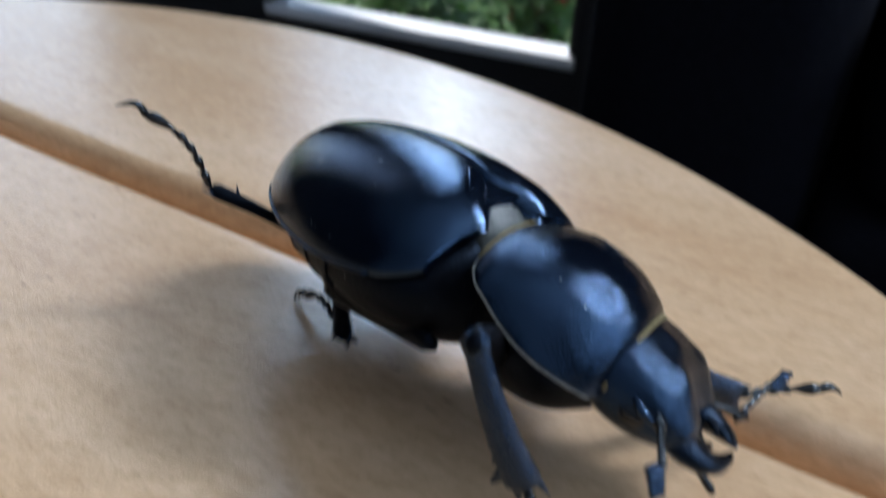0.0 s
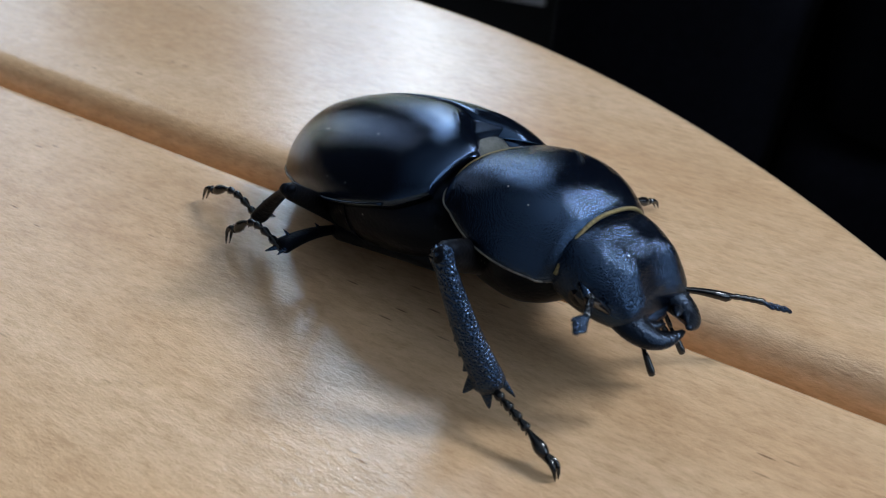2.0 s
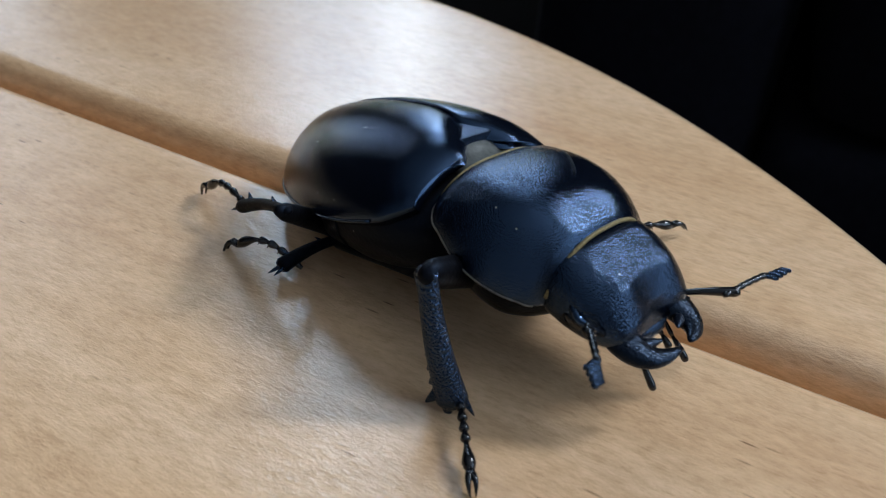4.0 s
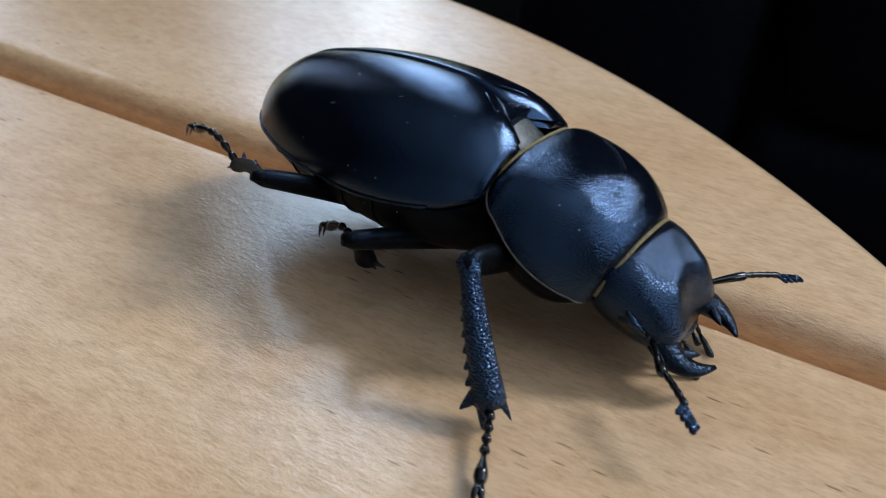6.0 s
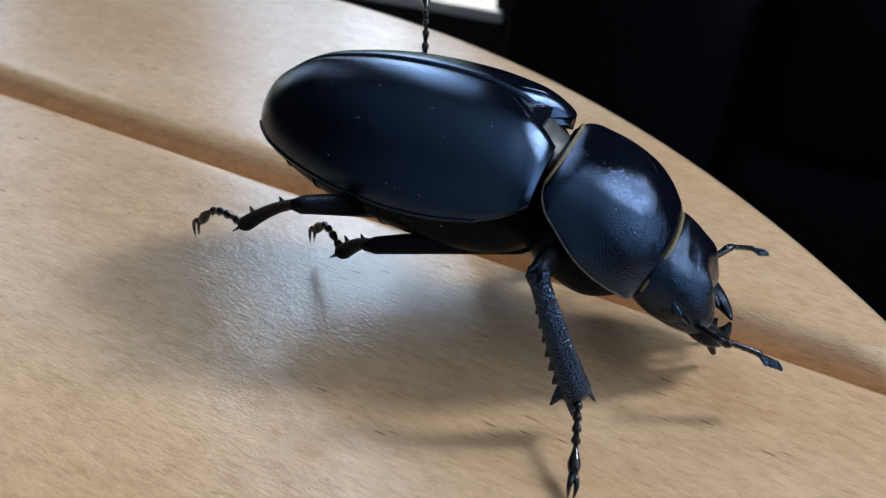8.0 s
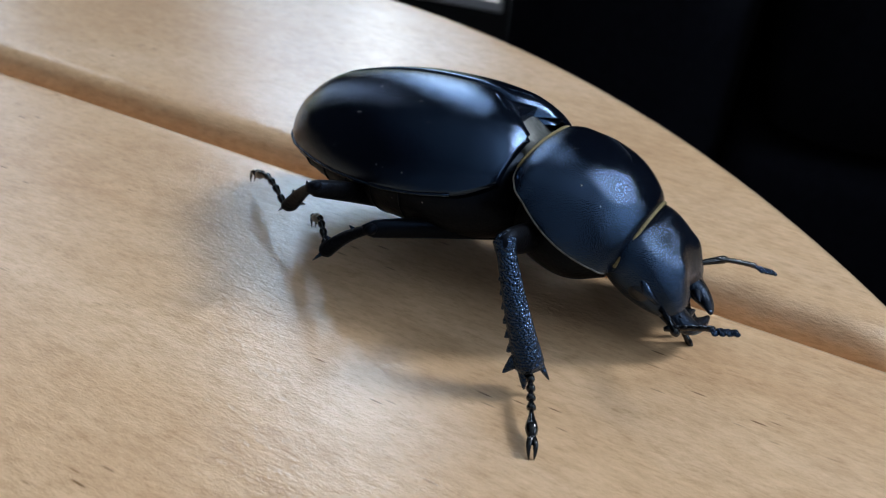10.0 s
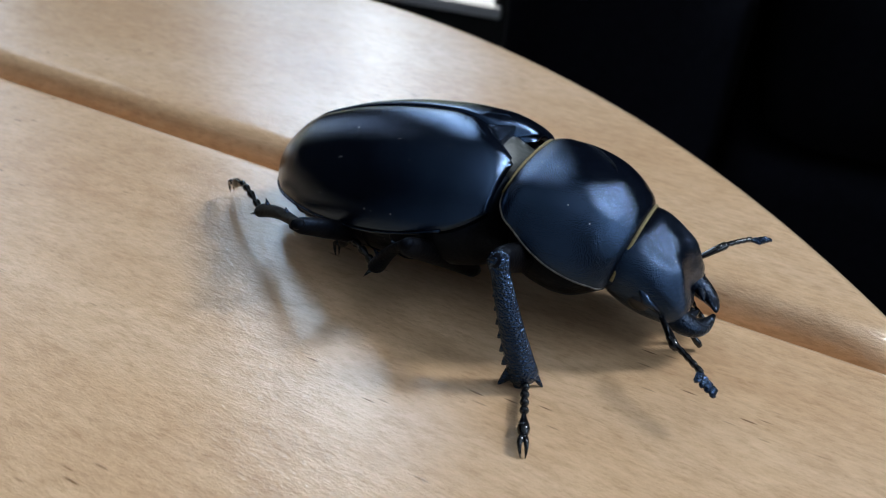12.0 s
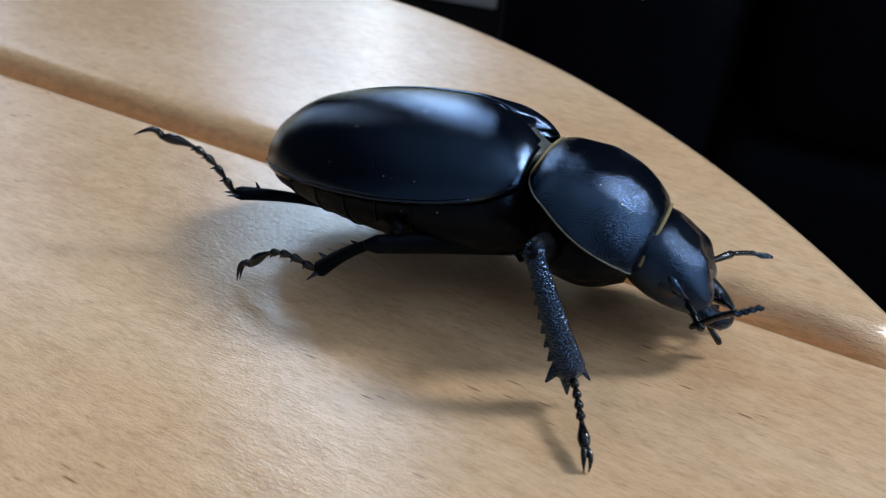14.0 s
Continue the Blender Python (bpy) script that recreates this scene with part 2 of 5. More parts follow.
def rings(bm, loops, close_ends=True, closed=True):
    """Skin rows of points into a surface."""
    vs = [[bm.verts.new(p) for p in loop] for loop in loops]
    n = len(vs[0])
    for a, b in zip(vs, vs[1:]):
        for k in range(n if closed else n - 1):
            j = (k + 1) % n
            bm.faces.new((a[k], a[j], b[j], b[k]))
    if close_ends and closed:
        bm.faces.new(vs[0][::-1])
        bm.faces.new(vs[-1])
    return vs


def tube(bm, points, radii, sides=10, flat=1.0, up=(0, 0, 1)):
    """A tube along points (mm) with its radius at each; flat squeezes it along its own up axis. In metres."""
    pts = [Vector(p) / 1000 for p in points]
    loops = []
    for i, p in enumerate(pts):
        d = (pts[min(i + 1, len(pts) - 1)] - pts[max(i - 1, 0)]).normalized()
        u = Vector(up)
        u = (u - d * u.dot(d))
        u = u.normalized() if u.length > 1e-4 else d.orthogonal().normalized()
        w = u.cross(d)
        r = radii[i] / 1000
        loops.append([p + w * (r * math.cos(a)) + u * (r * flat * math.sin(a)) for a in (2 * math.pi * k / sides for k in range(sides))])
    rings(bm, loops)
    return bm


def limb(ax, ay, az, bx, by, bz):
    """The pose of a limb piece whose length runs from a to b (mm), its upper side upwards."""
    a, b = Vector((ax, ay, az)) / 1000, Vector((bx, by, bz)) / 1000
    x = (b - a).normalized()
    z = Vector((0, 0, 1))
    z = (z - x * z.dot(x))
    z = z.normalized() if z.length > 0.05 else (Vector((-1, 0, 0)) - x * x.dot(Vector((-1, 0, 0)))).normalized()
    y = z.cross(x)
    m = Matrix((x, y, z)).transposed().to_4x4()
    m.translation = a
    return m


def shin(ax, ay, az, bx, by, bz, side):
    """The pose of a front shin from a to b (mm), its toothed edge turned to the rear, on the left leg down."""
    a, b = Vector((ax, ay, az)) / 1000, Vector((bx, by, bz)) / 1000
    x = (b - a).normalized()
    y = Vector((0.8, 0.55, 0)) if side < 0 else Vector((0, 0, -1))
    y = (y - x * y.dot(x)).normalized()
    m = Matrix((x, y, x.cross(y))).transposed().to_4x4()
    m.translation = a
    return m


# ---- the room ----
# In the wall's frame: s along the window wall, y towards it, z up.
ROOM = dict(left=-2.3, right=1.9, back=-2.0, top=2.3)


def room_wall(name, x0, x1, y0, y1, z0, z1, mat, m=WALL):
    return tagged(link_mesh(name, box(bmesh.new(), x0, x1, y0, y1, z0, z1), mat, None, "", False, m), "plastered wall of the room, background shade put into its near-black colour" if mat is SHADED_PLASTER else "grey plastered wall of the room", "wall", kind="structure")


def build_room():
    l, r, bk, tp = ROOM["left"], ROOM["right"], ROOM["back"], ROOM["top"]
    # window wall in pieces round its three openings
    y0, y1 = WALL_Y, WALL_Y + 0.05
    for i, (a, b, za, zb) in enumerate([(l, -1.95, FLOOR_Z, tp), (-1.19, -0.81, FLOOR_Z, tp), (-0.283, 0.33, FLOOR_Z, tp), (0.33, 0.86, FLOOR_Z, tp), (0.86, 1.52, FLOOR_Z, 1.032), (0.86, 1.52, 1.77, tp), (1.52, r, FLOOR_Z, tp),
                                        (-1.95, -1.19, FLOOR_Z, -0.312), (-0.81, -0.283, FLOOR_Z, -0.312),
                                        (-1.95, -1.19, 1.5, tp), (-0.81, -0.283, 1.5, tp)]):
        room_wall("wall_north_%d" % (i + 1), a, b, y0, y1, za, zb, SHADED_PLASTER)
    room_wall("wall_west", l - 0.2, l, bk - 0.2, y1, FLOOR_Z, tp, SHADED_PLASTER)
    room_wall("wall_south", l, r, bk - 0.2, bk, FLOOR_Z, tp, BACK)
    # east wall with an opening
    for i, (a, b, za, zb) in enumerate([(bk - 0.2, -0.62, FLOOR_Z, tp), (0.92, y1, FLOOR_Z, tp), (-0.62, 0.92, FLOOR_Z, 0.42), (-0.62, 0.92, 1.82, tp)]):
        room_wall("wall_east_%d" % (i + 1), r, r + 0.2, a, b, za, zb, SHADED_PLASTER)
    tagged(link_mesh("ceiling", box(bmesh.new(), l - 0.2, r + 0.2, bk - 0.2, y1, tp, tp + 0.15), CEIL, None, "", False, WALL), "plain plastered ceiling", "ceiling", kind="structure")
    # floor of boards
    floor = tagged(link_mesh("floor", box(bmesh.new(), l - 0.2, r + 0.2, bk - 0.2, y1, FLOOR_Z - 0.12, FLOOR_Z - 0.012), BOARD, None, "", False, WALL), "dark boarded floor", "floor", kind="structure")
    n = 26
    step = (r - l) / n
    me = None
    for i in range(n):
        x = l + step * i
        if me is None:
            ob = part("plank", box(bmesh.new(), 0.001, step - 0.002, bk, WALL_Y, FLOOR_Z - 0.012, FLOOR_Z, 0.002), BOARD, floor, smooth=False)
            me = ob.data
        else:
            ob = new("plank", me)
            ob.parent = floor
        ob.location = (x, 0, 0)
    # garden
    tagged(link_mesh("ground", box(bmesh.new(), -150, 150, -150, 150, -0.9, -0.6), LAWN, None, "", False, WALL), "green lawn outside the windows", "lawn", kind="structure")


def build_window(name, a, b, z0=-0.294, z1=1.5):
    """A tall window: dark frame, white sill, one pane."""
    top = tagged(new(name), "tall window with a dark frame and a white sill", "window", kind="structure")
    top.matrix_basis = WALL
    y = WALL_Y
    bm = bmesh.new()
    box(bm, a, a + 0.012, y + 0.0, y + 0.05, z0, z1, 0.003)
    box(bm, b - 0.012, b, y + 0.0, y + 0.05, z0, z1, 0.003)
    box(bm, a + 0.012, b - 0.012, y + 0.0, y + 0.05, z1 - 0.05, z1, 0.003)
    part("window_frame", bm, FRAME_DARK, top, "dark stained frame", False)
    part("window_sill", box(bmesh.new(), a + 0.001, b - 0.001, y - 0.004, y + 0.056, z0 - 0.017, z0, 0.003), SILL_WHITE, top, "white painted sill", False)
    pane = part("pane", box(bmesh.new(), a + 0.012, b - 0.012, y + 0.020, y + 0.024, z0 + 0.001, z1 - 0.05), GLASS, top, "clear glass", False)
    pane.visible_shadow = False
    return top


def build_bush(name, x, y, seed, flowers):
    """A garden bush: stems, many small leaves, some red flowers."""
    rnd = random.Random(seed)
    top = tagged(new(name), "leafy green garden bush with red flowers", "bush", group="garden bushes")
    top.matrix_basis = WALL @ pose(x, y, -0.6)
    bm = bmesh.new()
    tips = []
    for k in range(11):
        a, lean = rnd.uniform(0, 6.28), rnd.uniform(0.1, 0.45)
        h = rnd.uniform(0.25, 0.62)
        pts = [Vector((math.cos(a) * lean * t * t, math.sin(a) * lean * t * t, h * t)) * 1000 for t in (0, 0.3, 0.6, 1.0)]
        tube(bm, pts, [9, 7, 5, 2], 6)
        tips += [(p / 1000, 0.6 + 0.4 * j) for j, p in enumerate(pts)]
    part("stem", bm, STEM, top, "brown woody stems")
    bm = bmesh.new()
    for k in range(900):
        p, s = rnd.choice(tips)
        c = p + Vector((rnd.gauss(0, 0.09), rnd.gauss(0, 0.09), abs(rnd.gauss(0.03, 0.07))))
        q = Euler((rnd.uniform(-0.9, 0.9), rnd.uniform(-0.9, 0.9), rnd.uniform(0, 6.28))).to_matrix()
        L, w = rnd.uniform(0.03, 0.06), rnd.uniform(0.012, 0.02)
        vs = [bm.verts.new(c + q @ Vector(v)) for v in ((0, 0, 0), (L * 0.45, w, 0.006), (L, 0, -0.004), (L * 0.45, -w, 0.006), (L * 0.45, 0, -0.003))]
        for i, j in ((0, 1), (1, 2), (2, 3), (3, 0)):
            bm.faces.new((vs[i], vs[j], vs[4]))
    part("foliage", bm, LEAF, top, "small green leaves", False)
    for k in range(flowers):
        p, s = rnd.choice(tips[2:])
        c = p + Vector((rnd.gauss(0, 0.07), -abs(rnd.gauss(0.05, 0.05)), rnd.uniform(0.02, 0.1)))
        bm = bmesh.new()
        for i in range(6):
            q = Euler((0, -0.5, i * 1.047)).to_matrix()
            vs = [bm.verts.new(c + q @ Vector(v)) for v in ((0, 0, 0), (0.015, 0.011, 0.003), (0.034, 0, 0.006), (0.015, -0.011, 0.003))]
            bm.faces.new(vs)
        part("flower", bm, PETAL, top, "red flower", False)


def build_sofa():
    """A black upholstered sofa between the stool and the window wall, coloured as in deep shade."""
    sofa = tagged(new("sofa"), "black upholstered sofa, deep shade put into its colour", "sofa")
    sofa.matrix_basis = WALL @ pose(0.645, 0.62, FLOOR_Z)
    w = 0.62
    part("seat_base", box(bmesh.new(), -w, w, -0.26, 0.33, 0.05, 0.30, 0.02), SHADED_FABRIC, sofa)
    part("backrest", box(bmesh.new(), -w, w, 0.18, 0.36, 0.301, 0.82, 0.05), SHADED_FABRIC, sofa)
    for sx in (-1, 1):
        part("cushion", box(bmesh.new(), -w / 2 + 0.01, w / 2 - 0.01, -0.26, 0.18, 0.30, 0.42, 0.035, pose(sx * w / 2, 0, 0.001)), SHADED_FABRIC, sofa)
        part("armrest", box(bmesh.new(), -0.07, 0.07, -0.26, 0.36, 0.05, 0.56, 0.04, pose(sx * (w + 0.072), 0, 0)), SHADED_FABRIC, sofa)
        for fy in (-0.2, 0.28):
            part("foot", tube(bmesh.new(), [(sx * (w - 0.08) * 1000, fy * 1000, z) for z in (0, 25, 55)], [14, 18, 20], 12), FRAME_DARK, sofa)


# ---- the stool ----
STOOL = (-0.0784, -0.0713, 0.1290)


def slat_outline(y0, y1, cx, cy, r):
    """The part of the round seat between y0 and y1, as points in turn."""
    y0, y1 = max(y0, cy - r * 0.9995), min(y1, cy + r * 0.9995)
    a0, a1 = math.asin((y0 - cy) / r), math.asin((y1 - cy) / r)
    n, straight = 72, 30
    right = [Vector((cx + r * math.cos(a), cy + r * math.sin(a))) for a in (a0 + (a1 - a0) * i / n for i in range(n + 1))]
    left = [Vector((2 * cx - p.x, p.y)) for p in reversed(right)]
    upper = [right[-1].lerp(left[0], k / straight) for k in range(1, straight)]
    lower = [left[-1].lerp(right[0], k / straight) for k in range(1, straight)]
    return right + upper + left + lower


def seat_slat(bm, y0, y1, cx, cy, rad, r, thick):
    """A slat with rounded-over edges above and below."""
    loops = []
    steps = 8
    for k in range(steps + 1):
        a = math.pi / 2 * k / steps
        d = r * (1 - math.cos(a))
        loops.append([Vector((p.x, p.y, -r + r * math.sin(a))) for p in slat_outline(y0 + d, y1 - d, cx, cy, rad - d)])
    loops.append([Vector((p.x, p.y, 0)) for p in slat_outline(y0 + r * 1.6, y1 - r * 1.6, cx, cy, rad - r * 1.6)])
    low = [[Vector((v.x, v.y, -thick - v.z)) for v in loop] for loop in reversed(loops)]
    rings(bm, low + loops)
    return bm


def build_stool():
    cx, cy, r = STOOL
    stool = tagged(new("stool"), "small round slatted stool of varnished light beech", "stool")
    for y0, y1, edge in ((0.0032, 0.07, 0.0030), (-0.1442, 0.00064, 0.0020), (-0.21, -0.1466, 0.0032)):
        part("seat_slat", seat_slat(bmesh.new(), y0, y1, cx, cy, r, edge, 0.018), WOOD, stool)
    for x in (-0.062, 0.062):
        half = 0.098
        part("batten", box(bmesh.new(), cx + x - 0.017, cx + x + 0.017, cy - half, cy + half, -0.040, -0.0182, 0.003), WOOD, stool, smooth=False)
    for sx in (-1, 1):
        for sy in (-1, 1):
            top = Vector((cx + sx * 0.062, cy + sy * 0.066, -0.0402)) * 1000
            low = Vector((cx + sx * 0.105, cy + sy * 0.110, FLOOR_Z)) * 1000
            part("leg", tube(bmesh.new(), [top, top.lerp(low, 0.3), top.lerp(low, 0.98), low], [15, 16, 11, 10], 16), WOOD, stool)


# ---- the beetle ----
SC = 0.9751
LENGTHS = {"front_right": (7.49, 9.13, 6.7),
           "middle_right": (6.96, 5.24, 8.0),
           "hind_right": (7.66, 9.08, 9.04),
           "front_left": (8.79, 6.85, 8.38),
           "middle_left": (5.1, 4.65, 4.66),
           "hind_left": (7.11, 7.18, 8.17),
           "feeler_right": (3.46, 4.6),
           "feeler_left": (4.03, 5.52)}


def lofted(bm, stations, side, sides=13, power=2.3, power_z=2.0, count=34):
    """Body shell along x: stations of (x, half width, top, margin, bottom) in mm; side +1 / -1 gives half of it, 0 the whole."""
    xs = [s[0] for s in stations]
    cols = [[s[k] for s in stations] for k in range(1, 5)]
    loops = []
    for i in range(count + 1):
        u = (1 - math.cos(math.pi * i / count)) / 2
        x = xs[0] + (xs[-1] - xs[0]) * u
        w, top, mar, bot = (curve_through(x, xs, c) for c in cols)
        w = max(w, 0.05)
        loop = []
        if side == 0:
            for k in range(2 * sides):
                a = 2 * math.pi * k / (2 * sides)
                c, s = math.cos(a), math.sin(a)
                y = math.copysign(abs(c) ** (2 / power), c) * w
                h = (top - mar) if s >= 0 else (mar - bot)
                z = mar + math.copysign(abs(s) ** (2 / power_z), s) * h
                loop.append(Vector((x, y, z)) * SC / 1000)
        else:
            for k in range(sides + 1):
                a = math.pi / 2 * k / sides
                y = abs(math.cos(a)) ** (2 / power) * w
                z = mar + abs(math.sin(a)) ** (2 / power_z) * (top - mar)
                # the suture dips a little
                if y < 0.4:
                    z -= 0.10 * (1 - y / 0.4) ** 2
                # the front edge runs back towards the shoulder
                slant = (0.35 * max(0.0, (y - 2.4) / 5.6) ** 1.2 + 2.2 * max(0.0, 1 - y / 2.6)) * max(0.0, (x + 6.0) / 5.7)
                loop.append(Vector((x - slant, side * max(y, 0.03), z)) * SC / 1000)
            inner = [Vector((p.x, p.y * 0.93 if abs(p.y) > 0.0004 else p.y, p.z - 0.0006 * SC)) for p in reversed(loop)]
            loop = loop + inner
        loops.append(loop)
    rings(bm, loops)
    return bm


ELYTRON_ST = [(-25.1, 0.7, -0.2, -1, -2.4), (-24.3, 2.5, 1.3, -1, -2.2), (-22.5, 4.7, 3.1, -1.1, -2), (-20.3, 6.2, 4.5, -1.1, -2), (-17.5, 7.5, 5.4, -1.1, -2), (-13, 8.8, 6.25, -1, -1.5), (-8.5, 9.35, 6.5, -0.7, -1), (-4.5, 9.1, 6.25, -0.1, -1), (-2.2, 8.6, 5.75, 0.4, -1), (-1, 8.0, 5.1, 0.9, -1), (-0.4, 7.6, 4.6, 1.2, -1), (-0.05, 7.2, 4.2, 1.4, -1)]
ABDOMEN_ST = [(-24.3, 0.5, -0.8, -1.3, -1.9), (-23, 3.5, -0.1, -1.6, -2.7), (-20.3, 5.6, 1, -1.6, -3.9), (-17.5, 6.9, 2, -1.5, -4.7), (-13, 8.2, 3, -1.3, -5.5), (-8.5, 8.85, 3.3, -1, -5.9), (-4.5, 8.65, 3.3, -0.8, -6), (-2.2, 7.9, 3.1, -0.7, -5.8), (-0.6, 6.6, 2.6, -0.8, -5.3), (0.4, 5.2, 1.8, -1, -4.8), (1.4, 3.8, 0.8, -0.8, -3.6)]
PRONOTUM_ST = [(-0.9, 3.6, 3, 2, 1.4), (-0.4, 5.9, 3.6, 1.5, 0.8), (0.3, 7, 4, 1.1, 0.3), (1.6, 7.5, 4.4, 0.6, -0.2), (4.2, 7.95, 4.8, -0.3, -1), (6.6, 7.65, 4.55, -0.8, -1.5), (8.4, 6.85, 3.8, -1.05, -1.8), (9.3, 6.1, 3.2, -1.2, -1.9), (9.6, 5.5, 2.85, -1.2, -1.8)]
BREAST_ST = [(-0.5, 3.6, 0.8, -0.8, -4.4), (1.5, 5.8, 1.6, -0.6, -5.5), (4.5, 6.8, 1.9, -1, -5.9), (7.5, 6.2, 1.6, -1.4, -5.1), (9.3, 4.4, 1, -1.4, -3.8)]
HEAD_ST = [(-1.3, 4.6, 1.7, -0.6, -2.2), (-0.6, 4.9, 2.1, -0.6, -2.4), (0.4, 5.3, 2.5, -0.6, -3), (2, 5.4, 2.55, -0.6, -3.3), (3.4, 5.25, 2.2, -0.7, -3.2), (4.8, 4.9, 1.55, -0.9, -2.8), (5.7, 4.5, 0.95, -1, -2.4), (6.3, 4, 0.4, -1, -1.9), (6.55, 3.5, 0, -1, -1.7)]


def carve_head(bm):
    """Flatten the brow, sink a hollow between its two front humps and notch the front edge."""
    k = SC / 1000
    for v in bm.verts:
        x, y, z = v.co / k
        if z > -0.8 and x > 0.5:
            f = min(1.0, (z + 0.8) / 1.2)
            hollow = 0.75 * math.exp(-((x - 5.6) / 1.3) ** 2 - (y / 1.9) ** 2)
            humps = 0.30 * math.exp(-((x - 4.3) / 1.0) ** 2 - ((abs(y) - 2.7) / 1.0) ** 2)
            dent = 0.22 * math.exp(-((x - 2.2) / 0.9) ** 2 - ((abs(y) - 1.6) / 1.1) ** 2)
            v.co.z += (humps - hollow - dent) * f * k
        if x > 5.6:
            v.co.x -= 0.75 * math.exp(-(y / 1.7) ** 2) * (x - 5.6) * k
    return bm


def band(bm, stations, x, thick, out, a0, a1, n=44, power=2.8, power_z=1.4):
    """A raised bead across the back of a shell at x, from angle a0 to a1."""
    xs = [s[0] for s in stations]
    w, top, mar = (curve_through(x, xs, [s[k] for s in stations]) for k in (1, 2, 3))
    pts = []
    for i in range(n + 1):
        a = a0 + (a1 - a0) * i / n
        c, s = math.cos(a), math.sin(a)
        pts.append(((x, math.copysign(abs(c) ** (2 / power), c) * (w + out), mar + abs(s) ** (2 / power_z) * (top - mar + out))))
    return tube(bm, [Vector(p) * SC for p in pts], [thick * SC] * (n + 1), 8, 1.0, (1, 0, 0))


def margin(bm, stations, sy, x0, x1, thick, n=40):
    """A raised bead along a shell's side margin."""
    xs = [s[0] for s in stations]
    pts = []
    for i in range(n + 1):
        x = x0 + (x1 - x0) * i / n
        w, mar = curve_through(x, xs, [s[1] for s in stations]), curve_through(x, xs, [s[3] for s in stations])
        pts.append(Vector((x, sy * (w + 0.02), mar)) * SC)
    return tube(bm, pts, [thick * SC] * (n + 1), 8)


JAW = Vector((4.9, 2.9, -1.1))


def mandible(bm, sy):
    """A short stout jaw about its hinge: a broad root, a sickle bent inwards to a raised point, and a blunt inner tooth."""
    def at(x, y, z):
        return (Vector((x, sy * y, z)) - Vector((JAW.x, sy * JAW.y, JAW.z))) * SC
    pts, rad = [], []
    for i in range(17):
        t = i / 16
        pts.append(at(4.5 + 4.5 * math.sin(t * 1.35), 2.75 + 0.75 * math.sin(t * 2.5) - 2.5 * t ** 2.6, -1.05 - 0.55 * math.sin(t * 2.4) + 0.55 * t ** 2))
        rad.append((1.30 * (1 - t ** 1.8) + 0.17) * SC)
    tube(bm, pts, rad, 18, 0.66)
    spine(bm, at(6.9, 2.7, -1.35), at(7.7, 1.05, -1.0), 0.62 * SC, 0.7)
    spine(bm, at(5.9, 3.4, -1.1), at(6.6, 4.05, -0.7), 0.5 * SC, 0.8)
    return bm


def spine(bm, base, tip, r, flat=1.0):
    """A thorn from base to tip, broad at its foot; flat thins it like a blade."""
    b, t = Vector(base), Vector(tip)
    tube(bm, [b, b.lerp(t, 0.3), b.lerp(t, 0.65), b.lerp(t, 0.92), t], [r, r * 0.84, r * 0.52, r * 0.22, r * 0.06], 8, flat)


def femur(bm, length, thick, back):
    """Upper leg: a smooth bar, fuller in the middle; it reaches back into the body."""
    n = 14
    xs = [-back + (length + back + 0.7) * i / n for i in range(n + 1)]
    rad = [thick * (0.5 + 0.5 * math.sin(math.pi * min(1, max(0, 0.12 + 0.80 * i / n))) ** 0.6) * (0.55 if i in (0, n) else 1) for i in range(n + 1)]
    return tube(bm, [(x, 0, 0.25 * math.sin(math.pi * (x + back) / (length + back))) for x in xs], rad, 14, 0.72, (0, 1, 0))


def tibia(bm, length, thin, wide, side):
    """Lower leg: a knobbed knee, a waist, then a blade that widens towards its end."""
    n = 20
    pts, rad = [], []
    for i in range(n + 1):
        t = i / n
        pts.append((length * t - 0.7 * (1 - t), side * 0.16 * wide * math.sin(t * 3.1), 0.3 * math.sin(math.pi * t)))
        knee = 0.30 * thin * math.exp(-((t - 0.06) / 0.05) ** 2)
        rad.append((thin * 0.94 + (wide - thin) * t ** 1.2 + knee) * (0.62 if i == 0 else 1) * (0.70 if i == n else 1))
    return tube(bm, pts, rad, 18, 0.74)


def tibia_spines(length, thin, wide, side, teeth):
    """The teeth along the outer edge and the end spurs, as base, tip, radius and flatness."""
    made = []

    def edge(t):
        return (thin + (wide - thin) * t ** 1.2) * 0.9 + 0.16 * wide * math.sin(t * 3.1)
    for k in range(teeth):
        t = 0.24 + 0.54 * k / max(1, teeth - 1)
        w = edge(t)
        if teeth > 3:
            made.append(((length * t, side * (w - 0.3), 0.1), (length * t + 0.22 + 0.15 * t, side * (w + 0.14 + 0.34 * t * t), 0.0), 0.34 + 0.18 * t, 0.6))
        else:
            made.append(((length * t, side * 0.15, w * 0.6), (length * t + 0.5, side * 0.3, w + 0.42), 0.24, 0.7))
    k = wide / 1.3
    made.append(((length * 0.88, side * wide * 0.55, 0), (length * 0.97, side * (wide * 1.1 + 0.75 * k), -0.1), 0.62 * k, 0.55))
    made.append(((length * 0.93, side * wide * 0.30, 0), (length + 1.35 * k, side * wide * 0.62, -0.2), 0.62 * k, 0.55))
    made.append(((length * 0.94, -side * wide * 0.55, 0), (length + 1.05 * k, -side * wide * 0.98, -0.15), 0.34 * k, 0.8))
    return made


def foot_line(length, arch, bend, t):
    return Vector((length * t, bend * math.sin(math.pi * t), arch * math.sin(math.pi * min(1, t * 1.05))))


